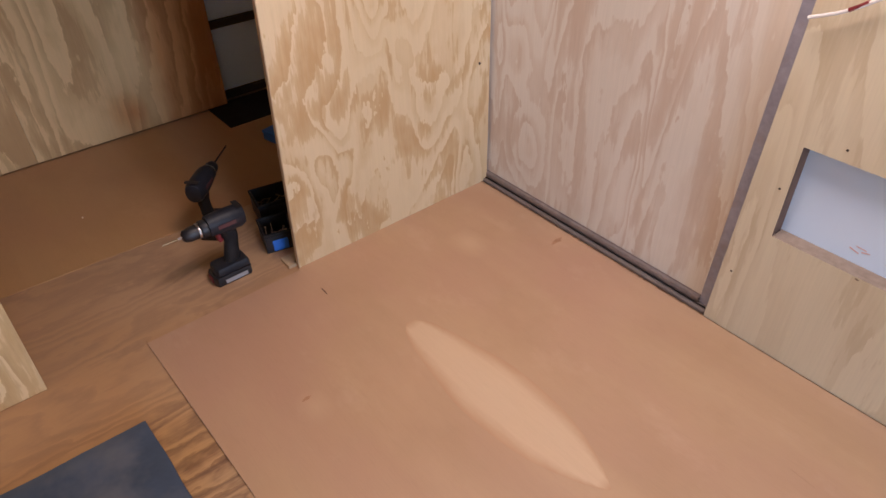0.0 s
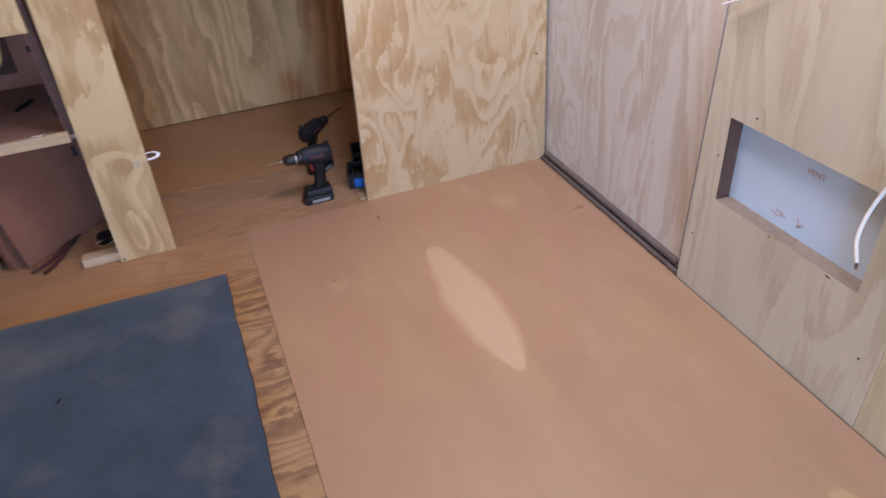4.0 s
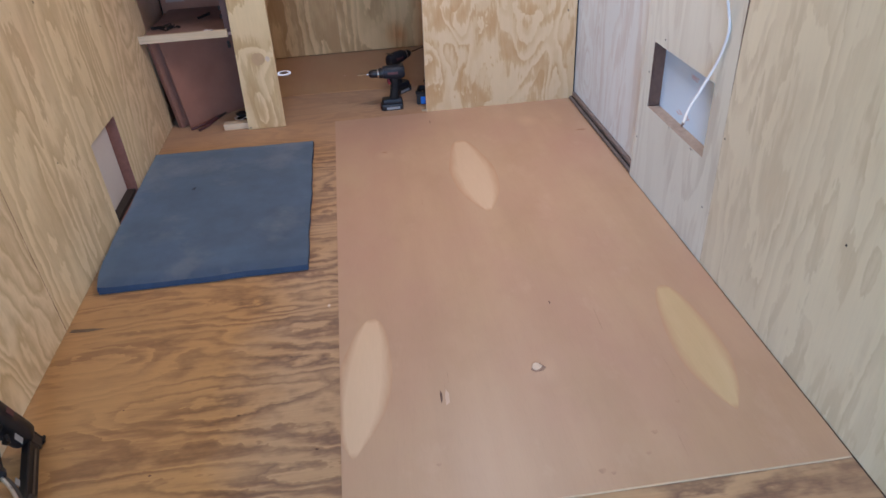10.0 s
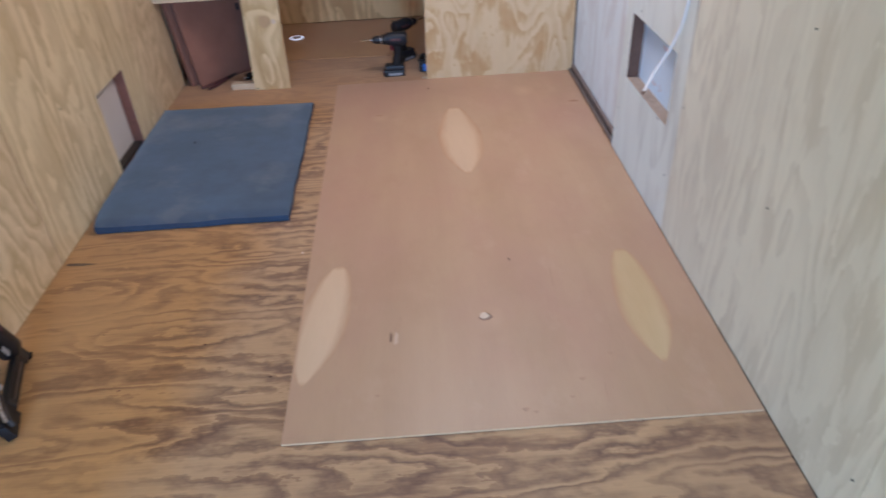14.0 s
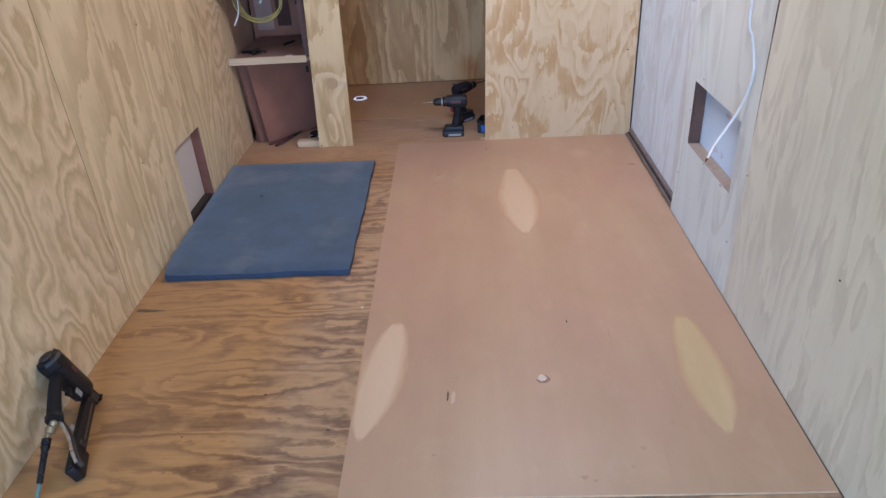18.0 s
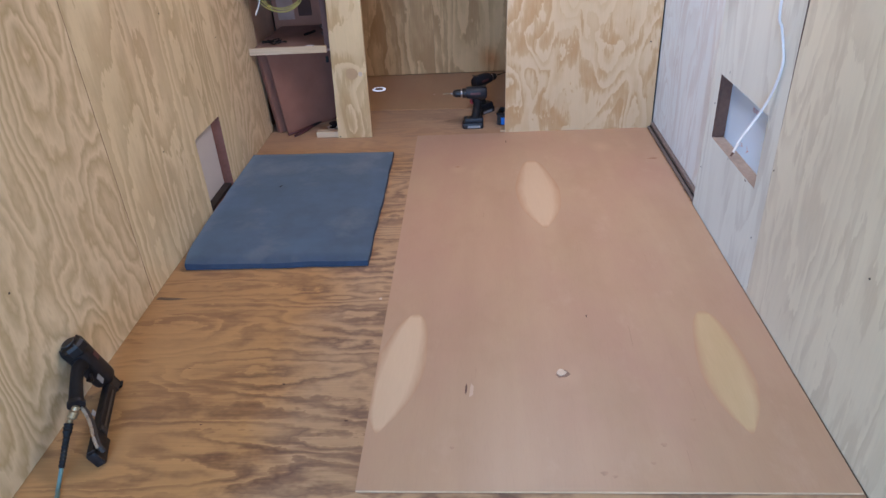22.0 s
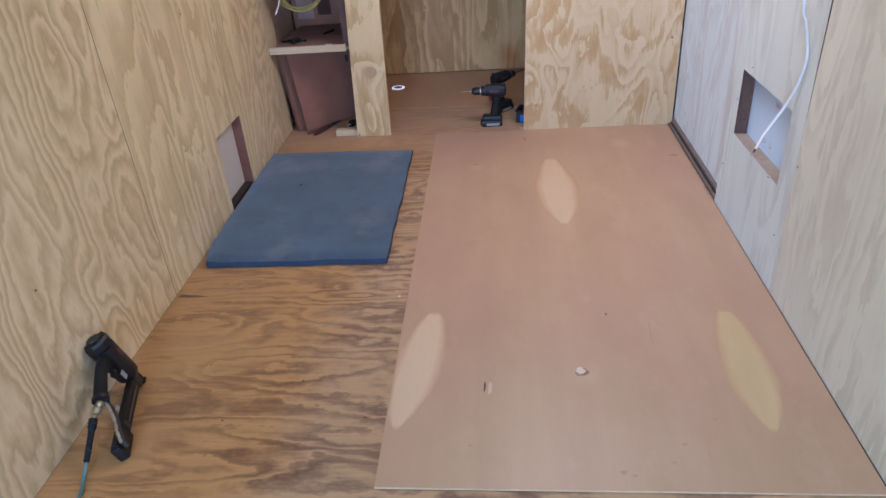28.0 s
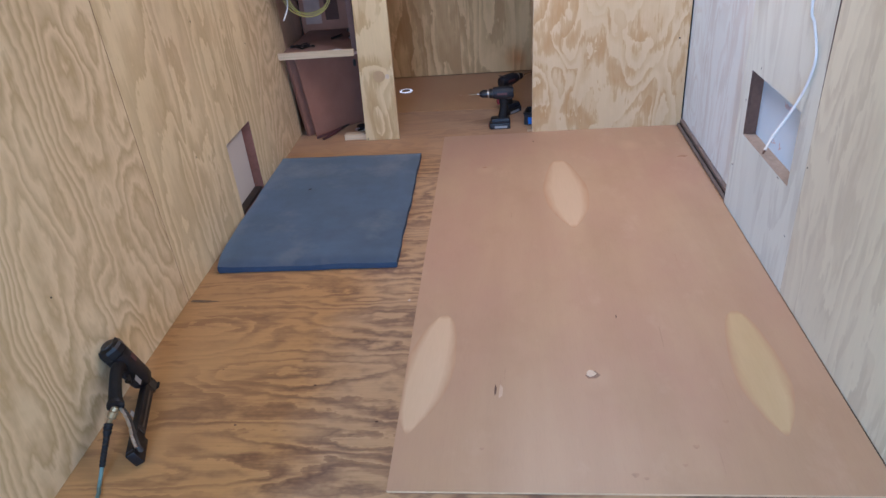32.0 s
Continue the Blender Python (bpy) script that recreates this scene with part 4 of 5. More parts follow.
def puck_light():
    t = thing("puck_light", "thin white ring light glowing on the tan sheet", "light", at=pose(-0.402, 3.47, 0.0027))
    part("base", lathe([(0.047, 0.0), (0.0475, 0.001), (0.0475, 0.0045), (0.046, 0.005)], 32), M_WHITE, t, smooth=True)
    part("ring", lathe([(0.031, 0.0052), (0.035, 0.008), (0.043, 0.0083), (0.0465, 0.0052)], 36), M_LAMP, t, "glowing white ring", True)
    part("centre", lathe([(0.0305, 0.0055), (0.0305, 0.0084), (0.026, 0.0088)], 28), M_LEDGE, t, "dull beige middle", True)


puck_light()


# ---- pneumatic nailer against the wall ----
def nailer():
    nose, tail, cap = Vector((-0.813, 0.377, 0.014)), Vector((-0.717, 0.102, 0.016)), Vector((-0.862, 0.316, 0.185))
    u = (tail - nose).normalized()
    v = cap - nose
    v = (v - v.dot(u) * u).normalized()
    w = v.cross(u)
    at = Matrix(((u.x, w.x, v.x, nose.x), (u.y, w.y, v.y, nose.y), (u.z, w.z, v.z, nose.z), (0, 0, 0, 1)))
    t = thing("nail_gun", "black pneumatic nail gun leaning against the plywood wall", "nail gun", at=at)
    # head: long squarish cylinder, cap at its top
    body = lathe([(0.02, 0.035), (0.03, 0.045), (0.033, 0.06), (0.034, 0.12), (0.036, 0.145), (0.037, 0.168)], 20)
    body = bent(body, lambda c: Vector((math.copysign(abs(c.x) ** 0.6 * 0.037 ** 0.4, c.x) * 0.95, math.copysign(abs(c.y) ** 0.6 * 0.037 ** 0.4, c.y) * 0.9, c.z)))
    b = part("head", body, M_MAG, t, "black magnesium driver head", True)
    part("name_bar", box(-0.012, 0.012, 0.0335, 0.0345, 0.118, 0.142), M_DULLRED, b, "red name bar")
    c = part("cap", lathe([(0.038, 0.169), (0.04, 0.173), (0.04, 0.193), (0.036, 0.202), (0.024, 0.205)], 8), M_MAG, t, "bevelled black exhaust cap")
    part("deflector", lathe([(0.02, 0.2055), (0.021, 0.207), (0.019, 0.211), (0.008, 0.212)], 18), M_STEEL, c, "", True)
    for k in range(4):
        a = radians(45 + 90 * k)
        part("bolt", rod((0.031 * math.cos(a), 0.031 * math.sin(a), 0.2), (0.031 * math.cos(a), 0.031 * math.sin(a), 0.207), 0.0035, n=6), M_STEEL, c)
    # nose and safety
    n = part("nose", box(-0.02, 0.02, -0.013, 0.013, -0.006, 0.036, 0.003), M_STEEL, t, "dark steel nose")
    part("safety_foot", box(-0.03, -0.021, -0.011, 0.011, -0.012, 0.03, 0.002), M_MAG, n)
    part("no_mar_tip", box(-0.034, -0.006, -0.015, 0.015, -0.0145, -0.0065, 0.002), M_RUBBER, n)
    # grip towards the hose
    grip = tube([(0.028, 0, 0.14), (0.07, 0, 0.148), (0.13, 0, 0.138), (0.187, 0, 0.123)], lambda k: 0.0225 - 0.003 * math.sin(math.pi * k), n=14, steps=7)
    part("grip", bent(grip, lambda p: Vector((p.x, p.y * 0.8, p.z))), M_RUBBER, t, "black rubber grip", True)
    part("grip_collar", rod((0.185, 0, 0.1235), (0.196, 0, 0.12), 0.0235, n=18), M_MAG, t, "", True)
    part("trigger", tube([(0.04, 0, 0.103), (0.058, 0, 0.094), (0.066, 0, 0.105)], 0.007, n=8, steps=4), M_MAG, t, "", True)
    part("white_tag", box(0.034, 0.056, 0.0145, 0.016, 0.064, 0.09), M_DULL, t, "small pale warning tag")
    part("white_tag", box(0.186, 0.206, 0.0165, 0.018, 0.066, 0.08), M_DULL, t, "small pale warning tag")
    # magazine
    mag = part("magazine", box(0.0205, 0.31, -0.0125, 0.0125, 0.002, 0.04, 0.003), M_MAG, t, "long black magazine")
    part("rail", box(0.04, 0.2, 0.0127, 0.0155, 0.016, 0.023, 0.001), M_BIT, mag, "bright steel side rail")
    part("rail", box(0.04, 0.2, -0.0155, -0.0127, 0.016, 0.023, 0.001), M_BIT, mag, "bright steel side rail")
    part("pusher", box(0.205, 0.225, -0.0175, 0.0175, 0.008, 0.034, 0.003), M_STEEL, mag, "dark nail pusher")
    part("shoe", bent(box(0.2265, 0.318, -0.019, 0.019, -0.012, 0.036, 0.005, 2), lambda p: Vector((p.x, p.y * (0.62 + 1.6 * (p.x - 0.2265)), p.z))), M_MAG, mag, "wide dark magazine shoe", True)
    # bracket from grip end to magazine
    part("bracket", tube([(0.186, 0.002, 0.1), (0.208, 0.01, 0.08), (0.24, 0.016, 0.064), (0.274, 0.022, 0.054), (0.298, 0.024, 0.036), (0.302, 0.024, 0.016)], 0.0075, n=10, steps=6, flat=0.8), M_STEEL, t, "bent dark metal bracket", True)
    part("bracket_rib", tube([(0.192, 0.004, 0.106), (0.22, 0.012, 0.086), (0.25, 0.018, 0.072), (0.285, 0.023, 0.061), (0.31, 0.024, 0.04)], 0.0045, n=8, steps=6), M_CHROME, t, "", True)
    # air fitting
    p = Vector((0.193, 0, 0.119))
    d = (at.inverted() @ Vector((-0.806, 0.132, 0.087)) - p).normalized()
    turn = Matrix.Translation(p) @ d.to_track_quat("Z", "Y").to_matrix().to_4x4()
    cp = part("coupler", lathe([(0.007, 0.0), (0.0105, 0.004), (0.0105, 0.014), (0.009, 0.016), (0.0125, 0.019), (0.0125, 0.034), (0.008, 0.038)], 18, m=turn), M_BRASS, t, "dull brass air coupler", True)
    part("plug", lathe([(0.0065, 0.0382), (0.0075, 0.04), (0.0075, 0.05), (0.006, 0.052)], 14, m=turn), M_BRASS, cp, "", True)
    return at @ (p + d * 0.051), at.to_3x3() @ d


hose_start, hose_way = nailer()


def hose(p, d):
    t = thing("air_hose", "teal air hose with a black ribbed strain relief", "hose")
    end = Vector((-0.792, 0.046, 0.03))
    sleeve = [p, p.lerp(end, 0.33), p.lerp(end, 0.66), end]
    part("sleeve", tube(sleeve, lambda k: (0.0118 if k < 0.26 else 0.0088) - 0.001 * k + 0.0011 * math.sin(k * 75), n=12, steps=14), M_RUBBER, t, "ribbed black strain relief", True)
    dd = (end - sleeve[2]).normalized()
    part("tube", tube([end - dd * 0.004, end + dd * 0.05, (-0.766, -0.05, 0.0085), (-0.75, -0.25, 0.0065), (-0.79, -0.6, 0.0065), (-0.62, -1.0, 0.0065), (-0.7, -1.6, 0.0065), (-0.5, REAR_Y + 0.2, 0.0065)], 0.0054, n=10, steps=10), M_TEAL, t, smooth=True)


hose(hose_start, hose_way)


# ---- things in the bay ----
def leaning_board(base, right, top, thick, label):
    """A board on edge in the bay: foot corner, other foot corner, height; leans a little back."""
    a, b = Vector(base), Vector(right)
    d = (b - a)
    nrm = Vector((d.y, -d.x, 0)).normalized()
    back = Vector((-0.03, -0.05, 0))
    bm = bmesh.new()
    quad = [a, b, b + Vector((0.01, -0.02, top)), a + back + Vector((0, 0, top))]
    lo = [bm.verts.new(q) for q in quad]
    hi = [bm.verts.new(q - nrm * thick) for q in quad]
    bm.faces.new(lo)
    bm.faces.new(hi[::-1])
    for i in range(4):
        bm.faces.new((lo[i], hi[i], hi[(i + 1) % 4], lo[(i + 1) % 4]))
    ob = mesh_object("hardboard_sheet", bm, M_HARDBOARD)
    return tagged(ob, label, "board", group="boards in the bay")


M_BAYBOARD = plain("grey_beige_board", (0.64, 0.46, 0.36), 0.75, vary=0.2, scale=6, spec=0.1)
M_BAYBACK = plain("mauve_brown_board", (0.375, 0.172, 0.108), 0.75, vary=0.2, scale=7, spec=0.1)
leaning_board((-0.847, 2.645, 0.001), (-0.5, 3.0, 0.001), 0.497, 0.009, "brown hardboard offcut leaning in the bay")
leaning_board((-0.897, 2.657, 0.001), (-0.56, 3.03, 0.001), 0.497, 0.032, "darker brown board leaning behind another")
part("bay_back", box(-0.985, -0.52, 3.2, 3.212, 0.0, ROOF_Z), M_BAYBACK, bay_frame, "brown board closing the bay behind")
part("bay_side", box(-0.519, -0.51, 2.75, 3.199, 0.0, ROOF_Z), M_HARDBOARD, bay_frame, "brown side board of the bay")
part("bay_lining", bent(box(-0.036, -0.027, 2.7, 3.199, 0.0, ROOF_Z), lean_left), M_BAYBOARD, bay_frame, "brown lining of the bay")
part("foil_patch", box(-0.955, -0.85, 3.1965, 3.1995, 0.56, 1.1), plain("pale_mauve_sheet", (0.52, 0.33, 0.255), 0.75, vary=0.2, scale=9, spec=0.1), bay_frame, "grey-beige sheet on the bay back")
part("cover_plate", box(-0.82, -0.735, 3.19, 3.1995, 0.58, 0.86, 0.002), plain("dark_brown_plate", (0.13, 0.062, 0.045), 0.7, vary=0.15, scale=20, spec=0.15), bay_frame, "dark brown plate on the bay back")
strip = part("stud", box(-0.53, -0.5, 2.56, 2.598, 0.523, ROOF_Z), plain("dusty_brown_stud", (0.12, 0.062, 0.05), 0.7, vary=0.2, scale=30), bay_frame, "dusty brown stud behind the post")
for z in (0.585, 0.625, 0.8):
    part("clip", box(-0.541, -0.5302, 2.562, 2.576, z, z + 0.02, 0.002), M_RUBBER, strip, "black clip")
part("clip", box(-0.534, -0.519, 2.5505, 2.562, 0.44, 0.475, 0.002), M_RUBBER, bay_frame, "black clip")
part("knot_plug", bent(outline([(-0.393 + 0.034 * math.cos(k * 0.314), 0.377 + 0.033 * math.sin(k * 0.314) * (1 + 0.06 * math.sin(k))) for k in range(20)], 0, 0.0006), lambda c: Vector((c.x, 2.5298 - c.z, c.y))), plain("knot_plug_wood", (0.5, 0.315, 0.15), 0.6, vary=0.1, scale=20), bay_frame, "round tan wood plug")
part("plug", bent(outline([(-0.346 + 0.012 * math.cos(k * 0.52), 0.374 + 0.014 * math.sin(k * 0.52)) for k in range(12)], 0, 0.0008), lambda c: Vector((c.x, 2.5296 - c.z, c.y))), M_CHIP, bay_frame, "pale filled nail hole")
part("screw", rod((-0.505, 2.5299, 0.012), (-0.505, 2.5285, 0.012), 0.004, n=8), M_STEEL, bay_frame)
part("screw", rod((-0.59, 2.536, 0.5372), (-0.59, 2.536, 0.539), 0.004, n=8), M_STEEL, bay_frame)

wood_block = tagged(mesh_object("wood_block", box(-0.652, -0.47, 2.5515, 2.605, 0.0005, 0.034, 0.002), M_LUMBER), "pale pine offcut block at the foot of the post", "wood block")


def pliers():
    t = thing("pliers", "red-handled pliers lying open on the bay floor", "pliers")
    part("handle", tube([(-0.835, 2.6, 0.009), (-0.79, 2.64, 0.011), (-0.745, 2.705, 0.011), (-0.722, 2.745, 0.011)], 0.0072, n=8, steps=6), M_DULLRED, t, "dull red grip", True)
    part("handle", tube([(-0.79, 2.575, 0.009), (-0.755, 2.625, 0.011), (-0.73, 2.69, 0.011), (-0.716, 2.745, 0.011)], 0.0072, n=8, steps=6), M_DULLRED, t, "dull red grip", True)
    part("jaw", tube([(-0.719, 2.742, 0.011), (-0.7, 2.775, 0.011), (-0.682, 2.815, 0.011)], lambda k: 0.014 - 0.008 * k, n=8, steps=5, flat=0.6), M_STEEL, t, "dark steel jaws", True)


pliers()


def tape_roll():
    t = thing("cord_spool", "small black spool with a loop of white cord", "spool", at=pose(-0.575, 2.73, 0.0008) @ Matrix.Scale(0.68, 4))
    part("hub", lathe([(0.05, 0.0), (0.052, 0.003), (0.052, 0.008), (0.034, 0.011), (0.034, 0.032), (0.052, 0.035), (0.052, 0.042), (0.03, 0.044)], 24), M_RUBBER, t, smooth=True)
    part("cord", tube([(-0.02, -0.045, 0.03), (-0.055, -0.052, 0.024), (-0.035, -0.085, 0.018), (0.01, -0.09, 0.02), (0.045, -0.07, 0.03)], 0.0028, n=8, steps=7), M_CABLE, t, "white cord", True)


tape_roll()


def shelf_clutter():
    t = thing("marker_pen", "black marker pen lying on the bay shelf", "pen")
    part("barrel", rod((-0.722, 2.885, 0.5275), (-0.69, 2.955, 0.5275), 0.007, n=10), M_RUBBER, t, smooth=True)
    part("cap", rod((-0.6895, 2.956, 0.5275), (-0.68, 2.977, 0.5275), 0.0078, n=10), M_STEEL, t, smooth=True)
    t = thing("putty_knife", "dark putty knife lying on the bay shelf", "putty knife")
    part("blade", outline([(-0.885, 2.73), (-0.845, 2.75), (-0.85, 2.79), (-0.87, 2.8)], 0.5206, 0.5226), M_STEEL, t)
    part("handle", tube([(-0.868, 2.742, 0.527), (-0.9, 2.735, 0.527), (-0.935, 2.73, 0.527)], 0.008, n=8, steps=4), M_BLACK, t, smooth=True)
    rnd = random.Random(4)
    t = thing("cord_tangle", "tangle of thin dark cord lying on the bay shelf", "cord")
    pts = [(-0.905 + 0.03 * math.cos(k * 1.9) + 0.007 * k + rnd.uniform(-0.01, 0.01), 2.7 + 0.04 * math.sin(k * 1.9) + rnd.uniform(-0.015, 0.015), 0.524 + rnd.uniform(0, 0.022)) for k in range(16)]
    part("cord", tube(pts, 0.0032, n=7, steps=7), M_RUBBER, t, smooth=True)
    t = thing("wire_offcut", "curled pale wire offcut on the rail", "wire")
    part("wire", tube([(-0.63, 2.536, 0.539), (-0.615, 2.541, 0.541), (-0.6, 2.536, 0.54), (-0.59, 2.545, 0.5395)], 0.0015, n=6, steps=5), M_CABLE, t, smooth=True)


shelf_clutter()


def cable_coil():
    """Yellow house cable coiled and hung in the upper bay, with its white tail."""
    t = thing("cable_coil", "hanging coil of yellow cable with a white tail", "cable coil")
    rnd = random.Random(11)
    for k in range(4):
        cx, cz, rx, rz = -0.765 + rnd.uniform(-0.012, 0.012), 0.815 + rnd.uniform(-0.01, 0.012), 0.125 + rnd.uniform(-0.012, 0.012), 0.118 + rnd.uniform(-0.012, 0.01)
        pts = [(cx + rx * math.cos(a), 2.655 + 0.012 * k + 0.006 * math.sin(2 * a + k), cz + rz * math.sin(a)) for a in [2 * math.pi * j / 14 for j in range(15)]]
        part("loop", tube(pts, 0.003, n=8, steps=5), M_YELLOW, t, smooth=True)
    part("tail", tube([(-0.88, 2.64, 0.9), (-0.87, 2.635, 0.82), (-0.873, 2.62, 0.76), (-0.9, 2.6, 0.7)], 0.004, n=8, steps=7), M_CABLE, t, "white cable tail", True)
    part("tail", tube([(-0.73, 2.66, 0.97), (-0.71, 2.64, 0.87), (-0.74, 2.6, 0.81)], 0.006, n=8, steps=7), M_CABLE, t, "white cable tail", True)
    part("hook", tube([(-0.765, 2.7, 0.96), (-0.765, 2.66, 0.925), (-0.765, 2.63, 0.94)], 0.004, n=8, steps=5, bm=rod((-0.765, 2.7, 0.95), (-0.765, 3.2, 0.95), 0.004, n=8)), M_STEEL, t, "", True)


cable_coil()


# ---- white cables on the right wall ----
def side_cable():
    t = thing("white_cable", "white electrical cable hanging over the vent opening", "cable")
    pts = [(1.236, 0.95, 1.78), (1.21, 0.94, 1.3), (1.208, 0.935, 0.96), (1.224, 0.934, 0.89), (1.238, 0.932, 0.835), (1.2405, 0.919, 0.785),
           (1.24, 0.94, 0.71), (1.23, 0.962, 0.645), (1.206, 0.967, 0.588), (1.17, 0.95, 0.54), (1.138, 0.912, 0.509)]
    c = part("sheath", tube(pts, 0.0043, n=10, steps=10), M_CABLE, t, smooth=True)
    part("core", rod((1.138, 0.912, 0.509), (1.131, 0.906, 0.501), 0.004, 0.003, 8), M_SLIT, c, "dark cut wire end", True)
    part("staple", tube([(1.247, 0.936, 1.74), (1.229, 0.936, 1.74), (1.229, 0.962, 1.74), (1.247, 0.962, 1.74)], 0.002, n=6, steps=3), M_STEEL, t)
    t = thing("cable_end", "short white cable end poking from the plywood wall", "cable")
    c = part("sheath", tube([(1.2495, 1.36, 0.985), (1.225, 1.39, 0.965), (1.224, 1.45, 0.925), (1.222, 1.515, 0.897)], 0.0038, n=10, steps=8), M_CABLE, t, smooth=True)
    part("red_tape", tube([(1.2236, 1.412, 0.951), (1.224, 1.428, 0.9395), (1.2242, 1.444, 0.929)], 0.0046, n=10, steps=6), M_RED, c, "red tape band", True)


side_cable()


# ---- marks on the walls ----
def screw_heads():
    for (y, z) in ((1.537, 0.912), (1.266, 0.439), (0.249, 0.454), (0.262, 0.9), (-0.3, 0.5), (2.08, 0.7)):
        part("screw_head", bent(rod((0.0002, y, z), (0.0016, y, z), 0.003, n=8), lean_left), M_STEEL, wall_left)
    for (y, z) in ((0.231, 0.465), (0.838, 0.476), (1.466, 0.49), (1.357, 0.642), (-0.318, 0.148), (0.23, 0.9), (-0.3, 0.75), (1.515, 0.2), (0.9, 0.2)):
        part("screw_head", bent(rod((-0.0002, y, z), (-0.0016, y, z), 0.003, n=8), lean_right), M_STEEL, wall_right)
    for (x, z) in ((1.236, 0.486), (1.236, 0.95)):
        part("screw_head", rod((x, 2.5308, z), (x, 2.5294, z), 0.0045, n=8), M_STEEL, partition)
    # torn fibres round the cut opening
    for (y, z, a, b) in ((1.04, 0.351, 0.01, 0.003), (1.233, 0.353, 0.005, 0.0025)):
        part("tear", bent(outline([(y - a, z), (y - a * 0.2, z - b), (y + a, z - b * 0.3), (y + a * 0.5, z + b * 0.8)], 0, 0.0008), lambda c: lean_right(Vector((-0.0002 - c.z, c.x, c.y)))), M_CUT, wall_right, "torn dark veneer")


screw_heads()


def marker_note():
    """Red felt-pen note on the metal skin inside the opening."""
    cu = bpy.data.curves.new("felt_pen_note", "FONT")
    cu.body, cu.size, cu.extrude, cu.align_x = "VENT", 0.023, 0.0003, "CENTER"
    ob = new("felt_pen_note", cu)
    cu.materials.append(M_PEN)
    ob.matrix_world = Matrix.Translation((right_x(1.18) + 0.0488, 1.185, 0.542)) @ Matrix(((0, 0, -1, 0), (-1, 0, 0, 0), (0, 1, 0, 0), (0, 0, 0, 1)))
    ob.parent = wall_right
    tagged(ob, label="red felt-pen word")
    x = right_x(1.2) + 0.0485
    for y, z, a, b, turn in ((1.275, 0.39, 0.012, 0.0016, 0.3), (1.25, 0.395, 0.009, 0.0016, -0.2), (1.262, 0.402, 0.012, 0.0014, 0.1), (1.198, 0.402, 0.012, 0.0016, 1.1), (1.192, 0.394, 0.012, 0.0016, -0.6)):
        c, s = math.cos(turn), math.sin(turn)
        pts = [(y + p * a * c - q * b * s, z + p * a * s + q * b * c) for p, q in ((-1, -1), (1, -1), (1, 1), (-1, 1))]
        part("pen_stroke", bent(outline(pts, 0, 0.0004), lambda v: Vector((x - v.z, v.x, v.y))), M_PEN, wall_right)


marker_note()


# ---- small marks and scraps on the floor ----
M_SCRATCH = plain("scratched_veneer", (0.45, 0.28, 0.17), 0.6, vary=0.15, scale=60)


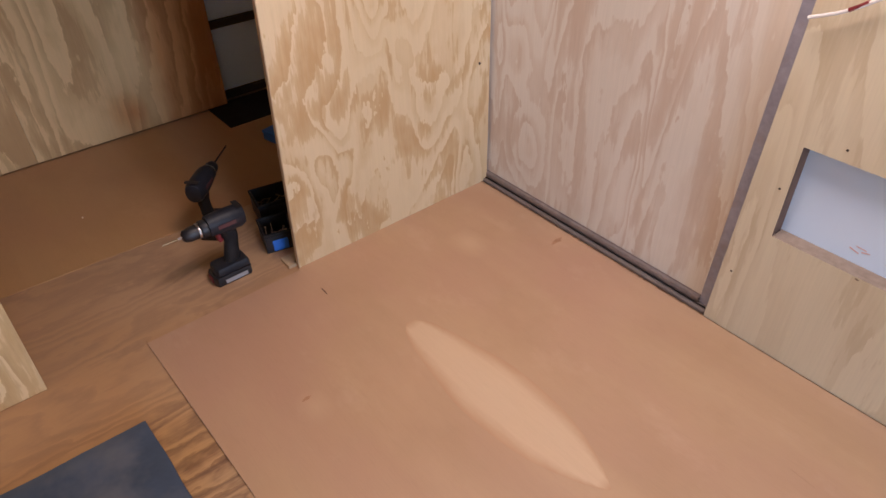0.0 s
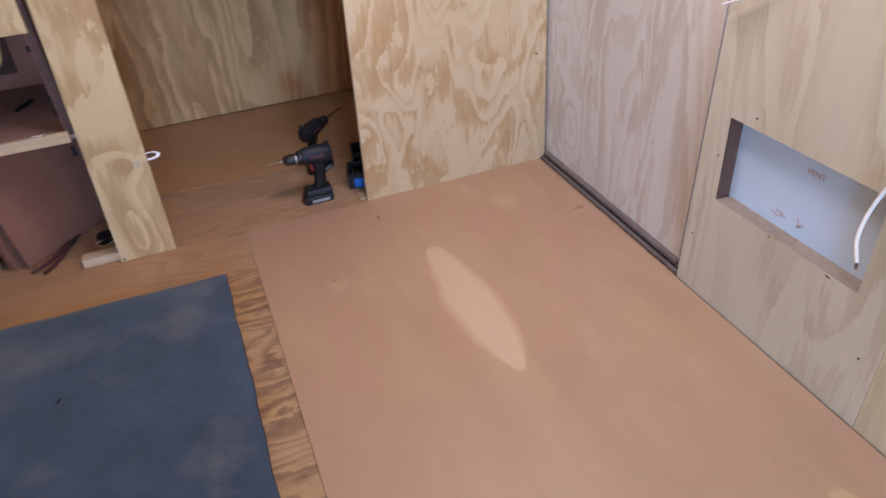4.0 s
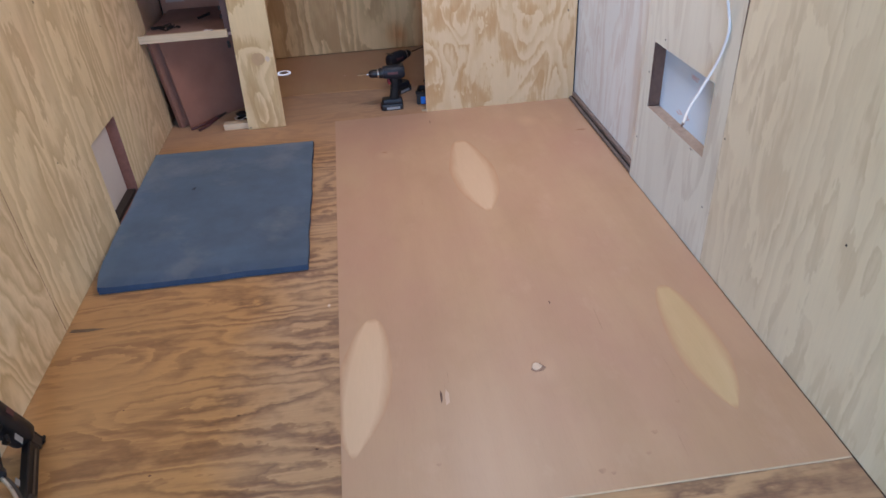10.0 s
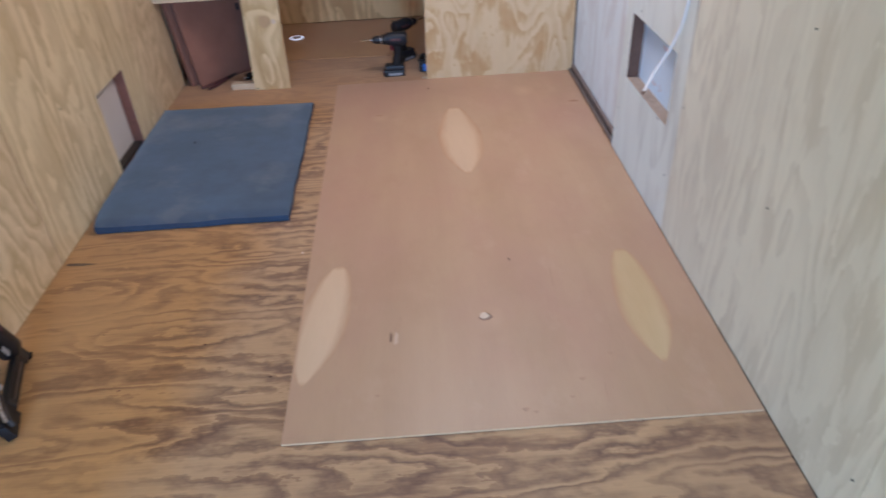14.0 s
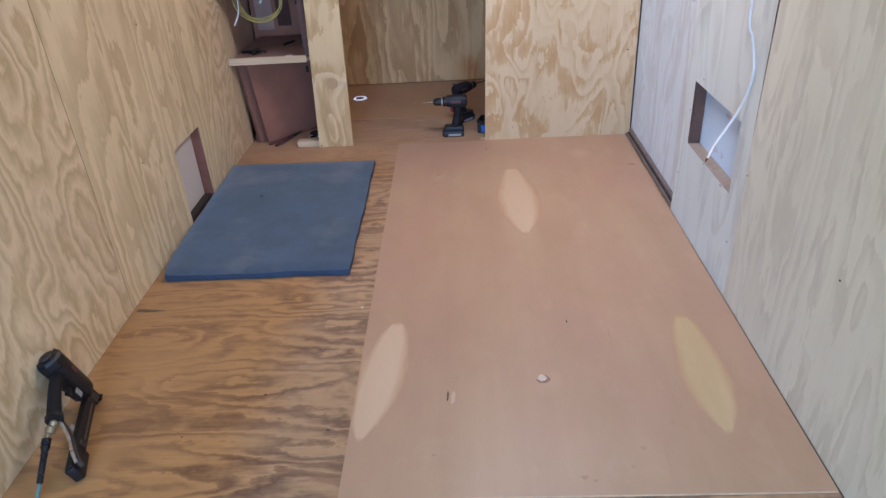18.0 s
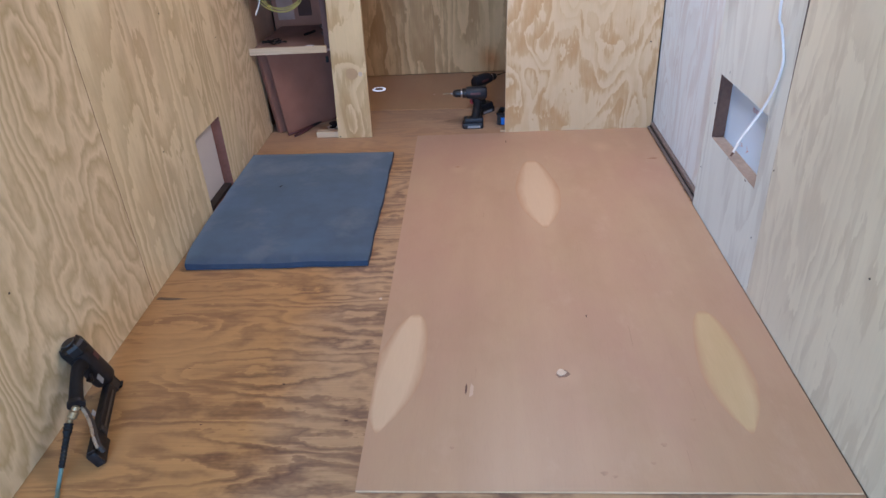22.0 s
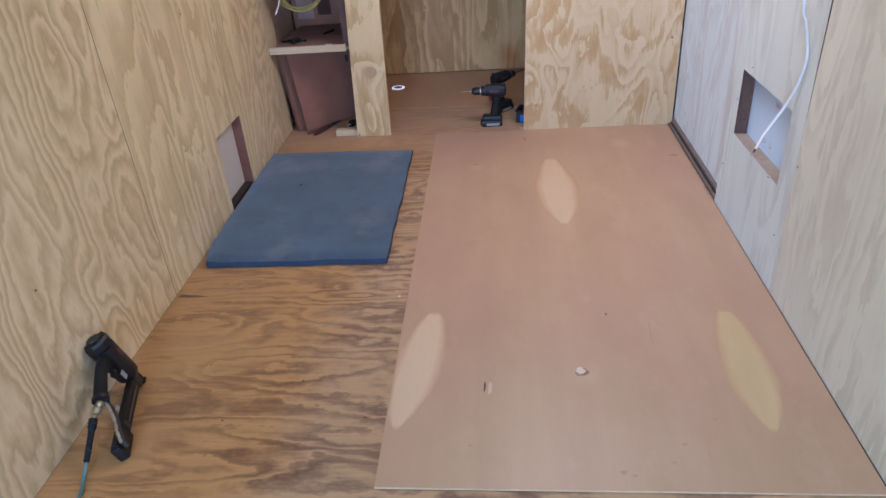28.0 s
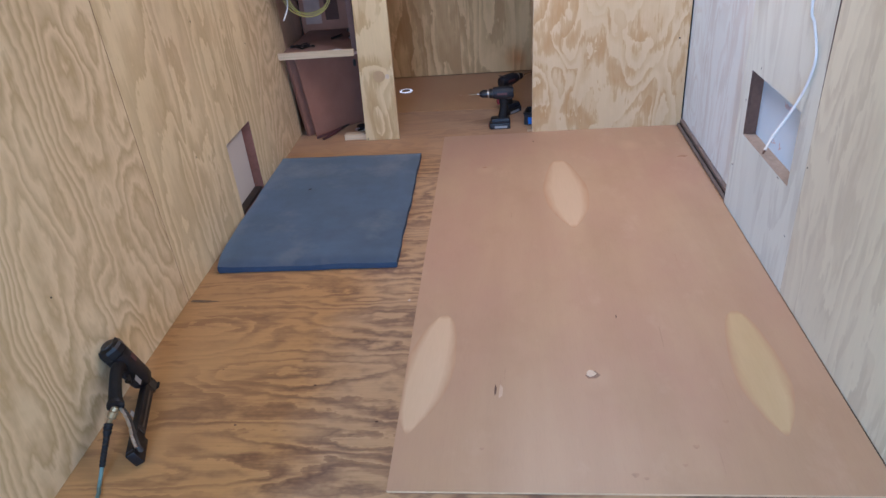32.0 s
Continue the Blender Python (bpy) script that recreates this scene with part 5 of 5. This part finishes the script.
def floor_marks():
    z = 0.0057
    part("torn_veneer", outline([(0.543, 0.43), (0.552, 0.417), (0.576, 0.42), (0.588, 0.432), (0.575, 0.452), (0.554, 0.45)], z, z + 0.0005), plain("torn_rim", (0.3, 0.185, 0.125), 0.7, vary=0.25, scale=90), floor_sheet, "torn veneer spot")
    part("chip", bent(outline([(0.547, 0.434), (0.556, 0.424), (0.569, 0.428), (0.577, 0.437), (0.567, 0.449), (0.559, 0.452), (0.551, 0.446)], z + 0.0006, z + 0.003), lambda c: Vector((c.x, c.y, c.z + 0.12 * (c.y - 0.43) * (c.z > z + 0.001)))), M_CHIP, floor_sheet, "pale torn splinter")
    part("slit", outline([(0.272, 0.345), (0.276, 0.36), (0.277, 0.38), (0.2735, 0.395), (0.2705, 0.38), (0.27, 0.355)], z, z + 0.0005), M_SLIT, floor_sheet, "dark resin slit")
    part("filler", outline([(0.283, 0.335), (0.294, 0.345), (0.296, 0.38), (0.288, 0.395), (0.284, 0.37)], z, z + 0.0004), M_FILLER, floor_sheet, "pale filler smear")
    for x, y, l in ((0.676, 0.728, 0.01), (0.457, 2.38, 0.022)):
        part("slit", outline([(x - 0.002, y - l), (x + 0.0022, y - l * 0.3), (x + 0.001, y + l), (x - 0.0025, y + l * 0.4)], z, z + 0.0005), M_SLIT, floor_sheet, "dark resin slit")
    # faint brown smudges near the front edge
    for x, y, r in ((0.759, 0.088, 0.006), (0.63, 0.055, 0.009), (0.655, 0.045, 0.006), (0.8, 0.15, 0.008), (0.9, 0.24, 0.007), (0.24, 0.14, 0.006)):
        part("smudge", outline([(x + r * math.cos(k * 0.7) * (1 + 0.4 * math.sin(k * 2.1)), y + r * math.sin(k * 0.7) * (1 + 0.3 * math.cos(k * 1.3))) for k in range(9)], z, z + 0.0003), M_SCRATCH, floor_sheet, "faint brown smudge")
    # long faint scratches and scuffs
    rnd = random.Random(21)
    for x, y in ((0.3, 0.44), (0.285, 0.4), (0.93, 0.36), (0.945, 0.3), (0.85, 0.1), (0.62, 0.13), (0.8, 0.62), (0.42, 0.95), (0.7, 1.2), (0.95, 1.1), (0.33, 1.5)):
        l, w, a = rnd.uniform(0.02, 0.06), rnd.uniform(0.0008, 0.0016), rnd.uniform(-0.006, 0.006)
        part("scratch", outline([(x - w, y - l), (x + a * 0.3, y - l * 0.8), (x + w + a, y + l * 0.6), (x + a, y + l)], z, z + 0.0003), M_SCRATCH, floor_sheet, "faint brown scratch")
    for x, y, a, b in ((0.197, 2.045, 0.012, 0.005), (1.195, 2.082, 0.024, 0.008)):
        part("pin_knot", outline([(x + a * math.cos(k * 0.42) * (1 + 0.3 * math.sin(k * 1.7)), y + b * math.sin(k * 0.42) * (1 + 0.3 * math.cos(k * 2.1))) for k in range(15)], z, z + 0.0004), plain("pin_knot_wood", (0.38, 0.2, 0.105), 0.5, vary=0.15, scale=40), floor_sheet, "brown pin knot")
    for x, y, r in ((-0.29, 0.403, 0.005), (-0.489, 0.233, 0.004), (-0.068, 0.247, 0.0055), (-0.16, 0.62, 0.003), (-0.62, 0.48, 0.003), (0.35, -0.22, 0.005)):
        part("pitch_speck", outline([(x + r * math.cos(k * 0.7) * (1 + 0.35 * math.sin(k * 2.3)), y + 0.6 * r * math.sin(k * 0.7)) for k in range(9)], 0.0003, 0.0008), M_SLIT, floor, "dark pitch speck")
    scrap = tagged(mesh_object("paper_scrap", outline([(-0.054, 0.855), (-0.046, 0.853), (-0.044, 0.862), (-0.05, 0.864)], 0.0006, 0.003), M_CHIP), "tiny white paper scrap on the plywood floor", "scrap")
    part("stain", outline([(-0.905, 0.876), (-0.84, 0.872), (-0.785, 0.879), (-0.84, 0.887), (-0.9, 0.892)], 0.0003, 0.0009), plain("dark_stain", (0.17, 0.11, 0.065), 0.6, vary=0.3, scale=50), floor, "dark smudge by the wall seam")
    crumb = tagged(mesh_object("sawdust_crumb", outline([(-0.004, 3.3), (0.002, 3.298), (0.003, 3.306), (-0.003, 3.307)], 0.006, 0.009), M_CHIP), "pale sawdust crumb on the far sheet", "crumb")


floor_marks()
